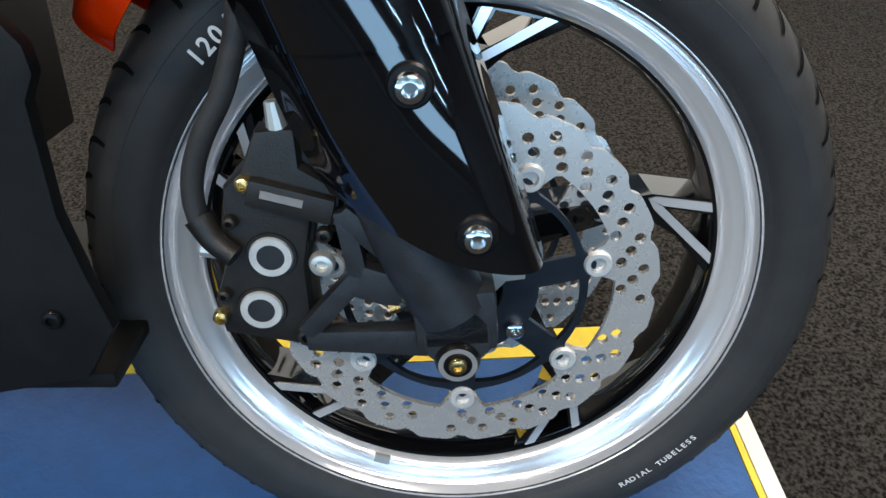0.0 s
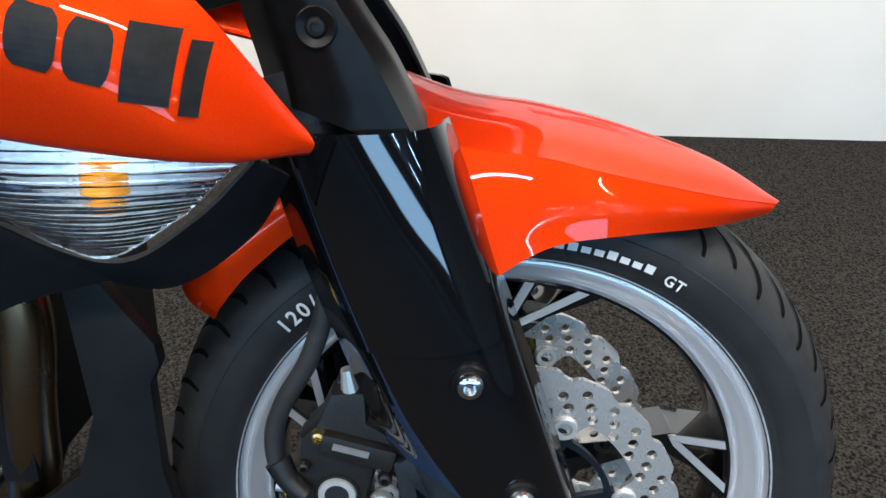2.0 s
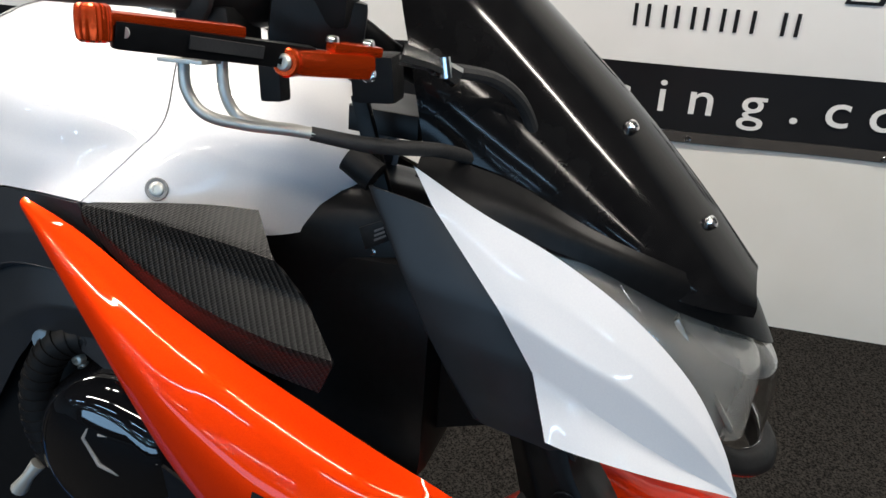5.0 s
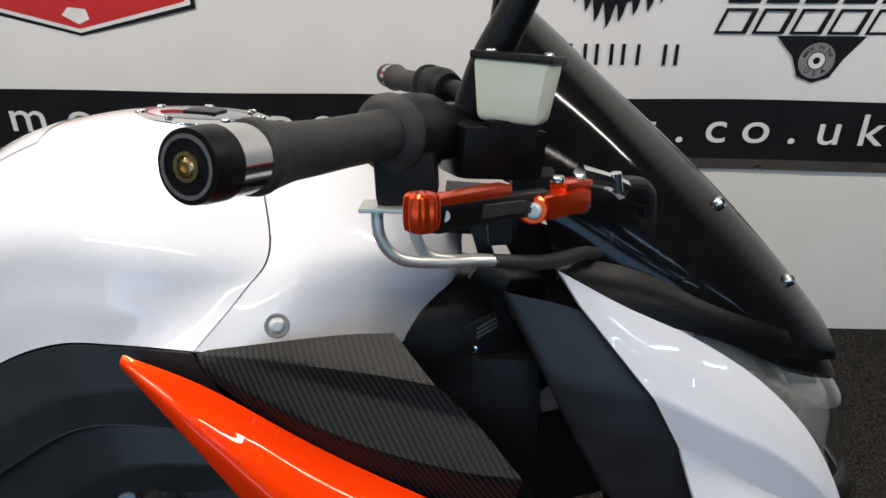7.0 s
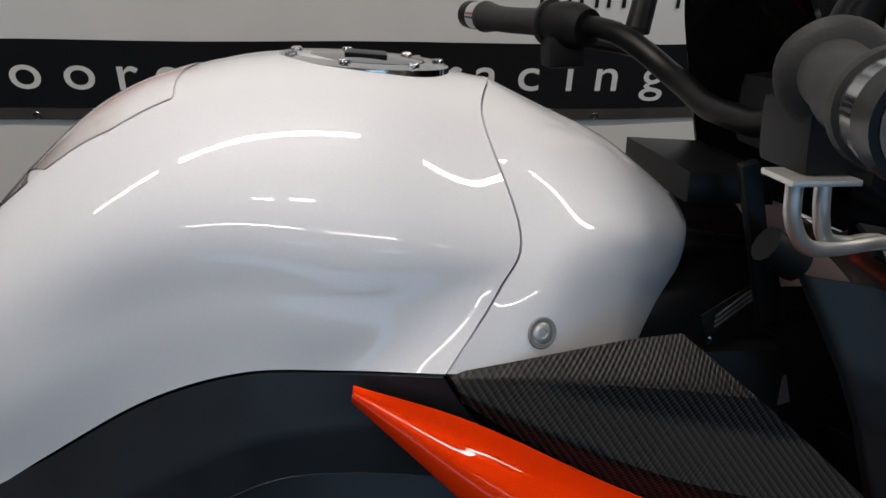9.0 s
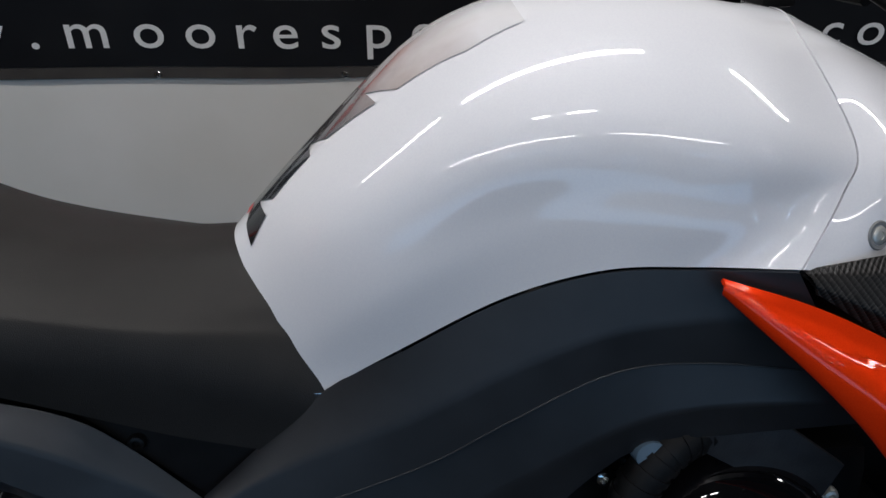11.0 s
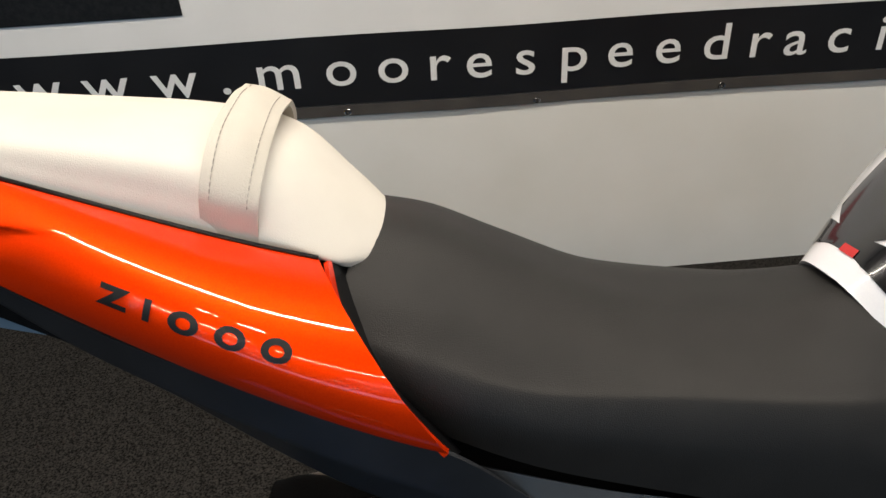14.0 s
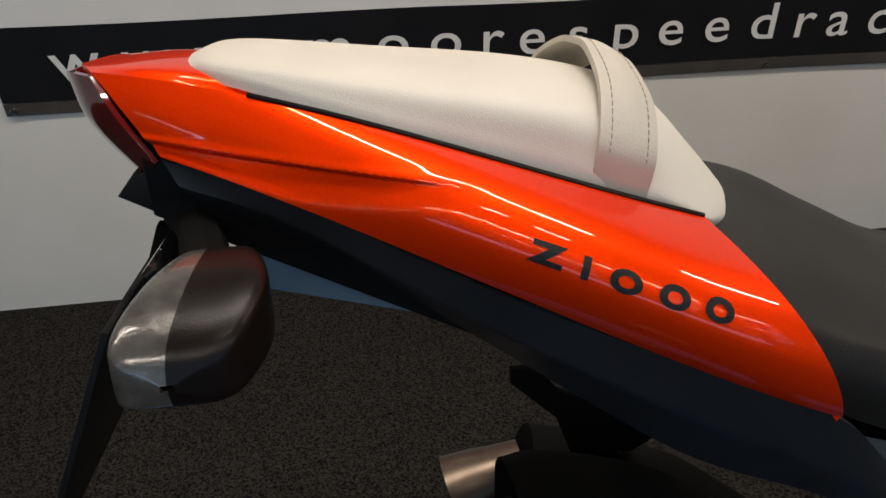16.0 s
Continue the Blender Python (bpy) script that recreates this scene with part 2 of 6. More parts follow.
def bar(a, b, w, d, bm=None, bevel=0.0, taper=1.0):
    """A beam from a to b, w wide in the x-z plane and d deep in y."""
    a, b = Vector(a), Vector(b)
    along = (b - a).normalized()
    side = along.cross(Vector((0, 1, 0))).normalized()
    deep = side.cross(along).normalized()
    own = bmesh.new()
    rings = []
    for p, k in ((a, 1.0), (b, taper)):
        rings.append([own.verts.new(p + side * sx * w / 2 * k + deep * sy * d / 2 * k) for sx, sy in ((-1, -1), (1, -1), (1, 1), (-1, 1))])
    own.faces.new(rings[0])
    own.faces.new(rings[1][::-1])
    for k in range(4):
        own.faces.new((rings[0][k], rings[1][k], rings[1][(k + 1) % 4], rings[0][(k + 1) % 4]))
    bmesh.ops.recalc_face_normals(own, faces=own.faces)
    if bevel:
        bmesh.ops.bevel(own, geom=own.edges, offset=bevel, segments=2, affect="EDGES", profile=0.7)
    return join(bm, own)


def bolt(centre, r, depth=0.004, axis=(0, -1, 0), bm=None, sides=20):
    """A button-head socket bolt that faces along axis."""
    own = lathe([(r, 0.0), (r, depth * 0.45), (r * 0.85, depth * 0.85), (r * 0.55, depth), (r * 0.48, depth), (r * 0.45, depth * 0.3), (0.0001, depth * 0.3)],
                (0, 0, 0), "z", sides, closed=False)
    q = Vector((0, 0, 1)).rotation_difference(Vector(axis).normalized())
    return join(bm, own, Matrix.Translation(centre) @ q.to_matrix().to_4x4())


def letters(body, size, bold=0.0):
    """Flat letters in the x-y plane as a bmesh."""
    cu = bpy.data.curves.new("letters", "FONT")
    cu.body, cu.size, cu.offset, cu.align_x, cu.resolution_u = body, size, bold, "CENTER", 4
    ob = bpy.data.objects.new("letters", cu)
    scene.collection.objects.link(ob)
    dg = bpy.context.evaluated_depsgraph_get()
    me = bpy.data.meshes.new_from_object(ob.evaluated_get(dg))
    bm = bmesh.new()
    bm.from_mesh(me)
    bpy.data.objects.remove(ob)
    bpy.data.curves.remove(cu)
    bpy.data.meshes.remove(me)
    return bm


def skin_tree(rails, nu=40, nv=30, hard_v=False):
    """A ray-catcher of a skin, to lay transfers on it."""
    g = grid_of(rails, nu, nv, hard_v)
    vs = [tuple(v) for row in g for v in row]
    fs = [(i * nv + j, (i + 1) * nv + j, (i + 1) * nv + j + 1, i * nv + j + 1) for i in range(nu - 1) for j in range(nv - 1)]
    return BVHTree.FromPolygons(vs, fs)


def lay(bm, tree, start, way, lift=0.0008):
    """Drops the vertices of bm on a skin along way."""
    way = Vector(way).normalized()
    gone = []
    for v in bm.verts:
        hit, nrm, *_ = tree.ray_cast(v.co - way * start, way)
        if hit is None:
            gone.append(v)
        else:
            if nrm.dot(way) > 0:
                nrm = -nrm
            v.co = hit + nrm * lift
    bmesh.ops.delete(bm, geom=gone, context="VERTS")
    return bm


def empty(name, m=None):
    ob = new(name)
    ob.empty_display_size = 0.1
    if m is not None:
        ob.matrix_world = m
    return ob


# ---------- more materials ----------
CHROME = material("bright_plated_metal", (0.72, 0.72, 0.72), 0.14, 1.0, rough_var=0.05, scale=60)
ZINC = material("zinc_plated_pipe", (0.62, 0.62, 0.58), 0.42, 0.75, rough_var=0.1, scale=80)
BRASS = material("brass_fitting", (0.66, 0.48, 0.20), 0.28, 1.0, rough_var=0.08, scale=80)
SOOT = material("soot_black_silencer_paint", (0.004, 0.004, 0.004), 0.8, 0.0, 0.0, (0.006, 0.0058, 0.0055), 25, 0.2, 400, spec=0.05)
BRONZE = material("heat_tinted_steel", (0.33, 0.235, 0.13), 0.26, 1.0, 0.0, (0.20, 0.135, 0.08), 12, rough_var=0.1)
CAST_GREY = material("grey_painted_casting", (0.022, 0.024, 0.028), 0.40, 0.3, 0.0, (0.032, 0.035, 0.040), 60, 0.2, 700)
CALIPER = material("brown_black_caliper_paint", (0.012, 0.0105, 0.0095), 0.42, 0.2, 0.0, (0.019, 0.017, 0.015), 50, 0.2, 800)
CARRIER = material("blue_black_anodised", (0.02, 0.028, 0.04), 0.32, 0.6, 0.0, (0.03, 0.04, 0.055), 60)
ORANGE_ANO = material("orange_anodised_metal", (0.80, 0.075, 0.008), 0.20, 0.75, 0.0, (0.68, 0.055, 0.006), 40)
TYRE_SIDE = material("tyre_sidewall_rubber", (0.016, 0.0152, 0.0148), 0.55, 0.0, 0.0, (0.022, 0.021, 0.020), 30, 0.15, 700)
GROOVE_SHADE = material("tread_groove_shadow", (0.002, 0.002, 0.002), 0.9, spec=0.1)
PRINT_WHITE = material("white_print", (0.75, 0.74, 0.72), 0.5, second=(0.68, 0.67, 0.65), scale=30)
PRINT_BLACK = material("black_transfer", (0.004, 0.004, 0.0045), 0.45, spec=0.25, second=(0.012, 0.012, 0.012), scale=100)
PRINT_DIM = material("dim_grey_print", (0.10, 0.10, 0.105), 0.5, second=(0.07, 0.07, 0.075), scale=300)
PRINT_GREY = material("grey_print", (0.22, 0.22, 0.22), 0.5, second=(0.18, 0.18, 0.18), scale=100)
PRINT_RED = material("red_print", (0.55, 0.03, 0.03), 0.35, second=(0.48, 0.025, 0.025), scale=20)
AMBER = material("amber_bulb_cover", (0.95, 0.35, 0.02), 0.15, 0.0, 1.0, (0.8, 0.25, 0.015), 60)
REFLECTOR = material("silvered_reflector", (0.90, 0.89, 0.87), 0.30, 0.55, rough_var=0.1, scale=120, bump=0.5, bump_scale=140)
LAMP_GREY = material("grey_lamp_bowl", (0.33, 0.32, 0.295), 0.20, 0.70, rough_var=0.1, scale=25, bump=0.9, bump_scale=45)
TAIL_RED = material("dark_red_lens", (0.16, 0.008, 0.008), 0.1, 0.0, 1.0, (0.11, 0.006, 0.006), 30)
LENS_SMOKE = material("clear_indicator_lens", (0.13, 0.126, 0.118), 0.22, 0.4, 0.6, (0.08, 0.077, 0.072), 90, 0.3, 160)
SMOKED = material("smoked_brown_plastic", (0.006, 0.0042, 0.0036), 0.30, 0.0, 0.0, (0.009, 0.0062, 0.0052), 40, 0.08, 900, spec=0.2)
RESERVOIR = material("milky_fluid_bottle", (0.62, 0.66, 0.52), 0.35, 0.0, 0.3, (0.56, 0.60, 0.48), 18)
CREAM_STRAP = material("cream_strap_vinyl", (0.54, 0.50, 0.43), 0.55, 0.0, 0.0, (0.48, 0.445, 0.38), 20, 0.25, 1100)
THREAD = material("grey_thread", (0.40, 0.37, 0.32), 0.8, second=(0.25, 0.23, 0.2), scale=400)
HEM = material("dark_translucent_hem", (0.05, 0.045, 0.042), 0.25, second=(0.075, 0.068, 0.06), scale=9, bump=0.5, bump_scale=14)
SMOKE_BLUE = material("blue_grey_plastic_fin", (0.14, 0.20, 0.26), 0.3, second=(0.11, 0.16, 0.21), scale=20)
MAT_WHITE = material("white_mat_strip", (0.7, 0.68, 0.62), 0.6, second=(0.62, 0.60, 0.55), scale=20)


def fading_print():
    """Black print that runs out into pearl along the crest."""
    m = material("fading_pad_print", (0.01, 0.01, 0.01), 0.22, 0.0, 0.8)
    nt = m.node_tree
    tc, sep, mr, ns, ad, r = (nt.nodes.new(k) for k in ("ShaderNodeTexCoord", "ShaderNodeSeparateXYZ", "ShaderNodeMapRange", "ShaderNodeTexNoise", "ShaderNodeMath", "ShaderNodeValToRGB"))
    mr.inputs["From Min"].default_value, mr.inputs["From Max"].default_value = -0.19, 0.05
    ns.inputs["Scale"].default_value, ns.inputs["Detail"].default_value = 28.0, 3.0
    ad.operation = "MULTIPLY_ADD"
    ad.inputs[1].default_value = 0.22
    nt.links.new(tc.outputs["Object"], sep.inputs[0])
    nt.links.new(tc.outputs["Object"], ns.inputs["Vector"])
    nt.links.new(sep.outputs["X"], mr.inputs["Value"])
    nt.links.new(ns.outputs["Fac"], ad.inputs[0])
    nt.links.new(mr.outputs["Result"], ad.inputs[2])
    e = r.color_ramp.elements
    e[0].position, e[0].color = 0.28, (0.008, 0.008, 0.009, 1)
    e[1].position, e[1].color = 0.95, (0.74, 0.73, 0.74, 1)
    for at, c in ((0.42, (0.030, 0.024, 0.024, 1)), (0.55, (0.20, 0.17, 0.165, 1)), (0.70, (0.46, 0.40, 0.38, 1))):
        r.color_ramp.elements.new(at).color = c
    nt.links.new(ad.outputs[0], r.inputs["Fac"])
    nt.links.new(r.outputs["Color"], nt.nodes["Principled BSDF"].inputs["Base Color"])
    return m


PAD_PRINT = fading_print()


def clear_plastic(name, tint, stripes=0.0):
    m = material(name, tint, 0.03, transmission=1.0)
    nt = m.node_tree
    b = nt.nodes["Principled BSDF"]
    b.inputs["IOR"].default_value = 1.25 if stripes else 1.3
    if stripes:
        tc, wv, bp = (nt.nodes.new(k) for k in ("ShaderNodeTexCoord", "ShaderNodeTexWave", "ShaderNodeBump"))
        wv.bands_direction = "Z"
        wv.inputs["Scale"].default_value, wv.inputs["Distortion"].default_value = stripes, 0.6
        nt.links.new(tc.outputs["Object"], wv.inputs["Vector"])
        nt.links.new(wv.outputs["Fac"], bp.inputs["Height"])
        bp.inputs["Strength"].default_value, bp.inputs["Distance"].default_value = 1.0, 0.003
        b.inputs["Roughness"].default_value = 0.10
        nt.links.new(bp.outputs["Normal"], b.inputs["Normal"])
    return m


CLEAR = clear_plastic("clear_lamp_plastic", (0.95, 0.95, 0.95))
RIBBED = clear_plastic("ribbed_clear_plastic", (0.95, 0.95, 0.94), 55.0)
SCREEN = material("black_tinted_screen", (0.004, 0.004, 0.0045), 0.09, 0.0, 0.0, (0.007, 0.007, 0.0075), 40, spec=0.22)


def carbon_weave():
    m = material("carbon_weave_film", (0.02, 0.02, 0.02), 0.34, 0.0, 0.0, spec=0.16)
    nt = m.node_tree
    b = nt.nodes["Principled BSDF"]
    tc, mp, wv, w2, mx, r, bp = (nt.nodes.new(k) for k in ("ShaderNodeTexCoord", "ShaderNodeMapping", "ShaderNodeTexWave", "ShaderNodeTexWave", "ShaderNodeMath", "ShaderNodeValToRGB", "ShaderNodeBump"))
    mp.inputs["Rotation"].default_value = (0, radians(35), 0)
    nt.links.new(tc.outputs["Object"], mp.inputs["Vector"])
    for w, axis, sc in ((wv, "X", 75.0), (w2, "Z", 150.0)):
        w.bands_direction, w.wave_profile = axis, "SAW" if axis == "X" else "SIN"
        w.inputs["Scale"].default_value, w.inputs["Distortion"].default_value = sc, 0.15
        nt.links.new(mp.outputs["Vector"], w.inputs["Vector"])
    mx.operation = "MULTIPLY_ADD"
    mx.inputs[1].default_value = 0.12
    nt.links.new(w2.outputs["Fac"], mx.inputs[0])
    nt.links.new(wv.outputs["Fac"], mx.inputs[2])
    r.color_ramp.elements[0].position, r.color_ramp.elements[1].position = 0.35, 0.95
    r.color_ramp.elements[0].color, r.color_ramp.elements[1].color = (0.0012, 0.0012, 0.0012, 1), (0.024, 0.023, 0.022, 1)
    nt.links.new(mx.outputs[0], r.inputs["Fac"])
    nt.links.new(r.outputs["Color"], b.inputs["Base Color"])
    bp.inputs["Strength"].default_value, bp.inputs["Distance"].default_value = 1.0, 0.0016
    nt.links.new(mx.outputs[0], bp.inputs["Height"])
    nt.links.new(bp.outputs["Normal"], b.inputs["Normal"])
    return m


CARBON = carbon_weave()


# ---------- the room ----------
def structure(name, bm, mat, label):
    return tagged(part(name, bm, mat, None, label, smooth=False), label, kind="structure")


FLOOR = -0.008
structure("floor", box(-9, -9.5, FLOOR - 0.1, 9, WALL_Y + 0.3, FLOOR), CARPET, "charcoal flecked loop-pile carpet")
structure("wall_north", box(-9, WALL_Y + 0.006, FLOOR, 9, WALL_Y + 0.12, CEIL), BOARD, "white painted board wall behind the banner")
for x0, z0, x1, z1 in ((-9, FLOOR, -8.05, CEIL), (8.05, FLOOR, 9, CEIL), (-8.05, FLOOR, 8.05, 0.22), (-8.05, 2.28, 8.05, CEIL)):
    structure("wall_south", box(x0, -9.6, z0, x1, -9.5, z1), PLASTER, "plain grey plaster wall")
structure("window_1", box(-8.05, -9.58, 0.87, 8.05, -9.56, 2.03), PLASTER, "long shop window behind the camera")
structure("wall_east", box(9, -9.6, FLOOR, 9.1, WALL_Y + 0.12, CEIL), PLASTER, "plain grey plaster wall")
structure("wall_west", box(-9.1, -9.6, FLOOR, -9, WALL_Y + 0.12, CEIL), PLASTER, "plain grey plaster wall")
structure("ceiling", box(-9.1, -9.6, CEIL, 9.1, WALL_Y + 0.12, CEIL + 0.1), PLASTER, "plain grey ceiling")

for lx, ly, ll, lw in LAMPS + COOL_LAMPS:
    fit = empty("ceiling_light", pose(lx, ly, CEIL))
    tagged(fit, "white batten light fitting on the ceiling", "ceiling light", "ceiling lights")
    part("housing", box(-ll / 2 - 0.05, -0.04, -0.075, ll / 2 + 0.05, 0.04, -0.001, bevel=0.008), BOARD, fit)

# foam mat under the wheels
mat_thing = empty("floor_mat", pose(0.36, 0.063, FLOOR, 0, 0, 2.5))
tagged(mat_thing, "blue foam floor mat with yellow border on carpet", "mat")
part("mat_sheet", box(-1.6, -0.40, 0, 0.735, 0.0, 0.0050, bevel=0.002), MAT_BLUE, mat_thing, "blue dimpled foam")
part("border", box(-1.6, 0.001, 0, 0.735, 0.048, 0.0052, bevel=0.002), MAT_YELLOW, mat_thing, "yellow edge strip")
part("border", box(0.736, -0.40, 0, 0.744, 0.048, 0.0054, bevel=0.002), MAT_YELLOW, mat_thing, "thin yellow edge strip")
part("edge_trim", box(0.745, -0.40, 0, 0.765, 0.048, 0.0056, bevel=0.002), MAT_WHITE, mat_thing, "white edge trim")

# ---------- the banner ----------
banner = empty("banner", pose(0, WALL_Y, 0))
tagged(banner, "white and black vinyl shop banner fixed to the wall", "banner")
BAN_L, BAN_R, BAN_TOP = -1.515, 1.60, 1.42


def sag(x):
    """How the lower edge of the banner runs."""
    return -0.004 * x + 0.002 * math.sin(6.7 * x)


def cloth(z0, z1, y, x0=BAN_L, x1=BAN_R, wave=0.003, n=80, m=14):
    bm = bmesh.new()
    rows = []
    for j in range(m + 1):
        z = z0 + (z1 - z0) * j / m
        rows.append([bm.verts.new((x, y + wave * (math.sin(5.1 * x + 3 * z) + 0.6 * math.sin(11 * x - 7 * z)) * 0.5, z + sag(x))) for x in np.linspace(x0, x1, n + 1)])
    for j in range(m):
        for i in range(n):
            bm.faces.new((rows[j][i], rows[j][i + 1], rows[j + 1][i + 1], rows[j + 1][i]))
    return bm


part("banner_sheet", cloth(0.724, BAN_TOP, -0.003), BANNER_WHITE, banner, "white banner field")
part("black_band", cloth(0.556, 0.7235, -0.003), BANNER_BLACK, banner, "black printed band")
part("hem", cloth(0.526, 0.5555, -0.004, wave=0.004), HEM, banner, "dark glossy hem")
EYELET = [(0.0042, 0.0), (0.0078, -0.001), (0.0088, -0.0025), (0.0078, -0.0035), (0.0042, -0.003)]
for k in range(-1, 7):
    ex = k * 0.465 - 0.633 if k >= 0 else -1.495
    part("eyelet", lathe(EYELET, (ex, -0.006, 0.537 + sag(ex)), "y", 20), CHROME, banner, "plated eyelet")

WEB = "www.moorespeedracing.co.uk"
WEB_X = [-1.336, -1.183, -1.025, -0.909, -0.784, -0.637, -0.514, -0.406, -0.309, -0.197, -0.080, 0.033, 0.150, 0.270, 0.375, 0.467,
         0.575, 0.682, 0.779, 0.902, 1.001, 1.096, 1.203, 1.302, 1.398, 1.507]
for ch, wx in zip(WEB, WEB_X):
    lb = letters(ch, 0.126, 0.0006)
    bmesh.ops.transform(lb, matrix=Matrix.Translation((wx, -0.0065, 0.605 + sag(wx))) @ Matrix.Rotation(radians(90), 4, "X") @ Matrix.Diagonal((1.16, 1, 1, 1)), verts=lb.verts)
    part("letter", lb, PRINT_WHITE, banner, smooth=False)


def flat(outer, mat, label, holes=(), y=-0.0062):
    bm = bmesh.new()
    v, f = cdt(outer, holes)
    vs = [bm.verts.new((p.x, y, p.y)) for p in v]
    for face in f:
        bm.faces.new([vs[k] for k in face])
    return part("print", bm, mat, banner, label, smooth=False)


def rect(x0, z0, x1, z1, slant=0.0):
    return [(x0, z0), (x1, z0), (x1 + slant, z1), (x0 + slant, z1)]


flat(rect(-1.378, 0.797, -0.972, 1.10), PRINT_BLACK, "black printed block")
# red hexagonal badge: plain shapes
flat([(-0.88, 1.13), (-0.88, 0.945), (-0.58, 0.872), (-0.27, 0.945), (-0.27, 1.13)], PRINT_BLACK, "black badge outline", y=-0.0060)
flat([(-0.868, 1.12), (-0.868, 0.953), (-0.58, 0.880), (-0.282, 0.953), (-0.282, 1.12)], PRINT_WHITE, "white badge edge", y=-0.0064)
flat([(-0.855, 1.11), (-0.855, 0.961), (-0.58, 0.890), (-0.295, 0.961), (-0.295, 1.11)], PRINT_RED, "red badge", y=-0.0068)
flat([(-0.62, 0.925), (-0.58, 0.902), (-0.55, 0.915), (-0.555, 0.94), (-0.60, 0.945)], PRINT_WHITE, "pale badge shape", y=-0.0072)
# name under the emblem: plain upright bars of its size
for k in range(6):
    bx = 0.585 + k * 0.068
    flat(rect(bx, 0.810, bx + 0.009, 0.864), PRINT_BLACK, "black bar")
    if k != 4:
        flat(rect(bx + 0.030, 0.810, bx + 0.039, 0.864), PRINT_BLACK, "black bar")
for k, (ax, az) in enumerate(((0.72, 0.955), (0.745, 0.93), (0.775, 0.915), (0.805, 0.93), (0.84, 0.945), (0.875, 0.955), (0.69, 0.975), (0.905, 0.975))):
    flat([(ax - 0.014, az + 0.05), (ax - 0.004, az - 0.012), (ax + 0.006, az + 0.008), (ax + 0.016, az + 0.05)], PRINT_BLACK, "black emblem spike")
flat(ring(0.07, 24, 0.79, 1.03), PRINT_BLACK, "black emblem disc", y=-0.0060)
# slanted block badge with a hanging tag: plain shapes
for k in range(5):
    flat(rect(1.045 + k * 0.094, 0.892, 1.125 + k * 0.094, 0.955, 0.022), PRINT_BLACK, "slanted black block", holes=[rect(1.056 + k * 0.094, 0.899, 1.114 + k * 0.094, 0.948, 0.018)])
    flat(rect(1.066 + k * 0.094, 0.968, 1.146 + k * 0.094, 1.02, 0.022), PRINT_BLACK, "slanted black block")
flat([(1.205, 0.888), (1.43, 0.888), (1.385, 0.83), (1.36, 0.783), (1.318, 0.768), (1.276, 0.785), (1.255, 0.835)], PRINT_BLACK, "black tag", y=-0.0060)
flat(ring(0.046, 32, 1.318, 0.826), PRINT_GREY, "grey round seal", holes=[ring(0.024, 24, 1.318, 0.826)], y=-0.0066)
flat(ring(0.021, 24, 1.318, 0.826), PRINT_WHITE, "white ring", holes=[ring(0.009, 16, 1.318, 0.826)], y=-0.0066)

# words round the seal
for word, a0, a1, turn in (("MADE IN THE", 158, 22, -90), ("USA", 232, 308, 90)):
    for k, ch in enumerate(word):
        if ch == " ":
            continue
        a = radians(a0 + (a1 - a0) * k / (len(word) - 1))
        lb = letters(ch, 0.015 if turn < 0 else 0.019, 0.0002)
        face = Matrix.Translation((1.318 + 0.035 * math.cos(a), -0.0071, 0.826 + 0.035 * math.sin(a))) @ Matrix.Rotation(radians(90), 4, "X") @ Matrix.Rotation(a + radians(turn), 4, "Z")
        bmesh.ops.transform(lb, matrix=face @ Matrix.Translation((0, -0.005, 0)), verts=lb.verts)
        part("seal_letter", lb, PRINT_BLACK, banner, smooth=False)

# ---------- the motorcycle ----------
LEAN = -13.0
BIKE = pose(-0.001, -0.121, -0.005, LEAN, 0, 0)
bike = empty("motorcycle", BIKE)
tagged(bike, "orange and white naked sports motorcycle leaning on its side stand", "motorcycle")


def skin(name, rails, mat, label="", nu=36, nv=20, thick=0.003, mirror=False, hard_v=False, out=None, parent=None):
    ob = part(name, shell(rails, nu, nv, thick, False, hard_v, None, out), mat, parent or bike, label)
    if mirror:
        part(name, shell(rails, nu, nv, thick, True, hard_v, None, out), mat, parent or bike, label)
    return ob


# --- tank ---
TANK = [
    [(-0.121, -0.105, 0.815), (-0.150, -0.092, 0.848), (-0.172, -0.070, 0.885), (-0.192, -0.035, 0.915), (-0.197, 0, 0.922)],
    [(-0.060, -0.128, 0.862), (-0.080, -0.128, 0.910), (-0.105, -0.105, 0.960), (-0.130, -0.050, 0.985), (-0.135, 0, 0.987)],
    [(0.015, -0.150, 0.913), (0.005, -0.148, 0.965), (-0.010, -0.135, 1.020), (-0.030, -0.070, 1.068), (-0.035, 0, 1.082)],
    [(0.080, -0.170, 0.941), (0.080, -0.168, 0.990), (0.075, -0.155, 1.045), (0.065, -0.085, 1.103), (0.060, 0, 1.116)],
    [(0.140, -0.183, 0.947), (0.155, -0.182, 0.985), (0.165, -0.168, 1.040), (0.160, -0.095, 1.104), (0.155, 0, 1.118)],
    [(0.205, -0.195, 0.948), (0.240, -0.168, 0.990), (0.257, -0.145, 1.020), (0.240, -0.085, 1.083), (0.255, 0, 1.101)],
]
TANK_RAILS = both_sides(TANK)
tank = skin("fuel_tank", TANK_RAILS, WHITE, "pearl white fuel tank", 61, 50, 0.006, out=(0, 0, 1))
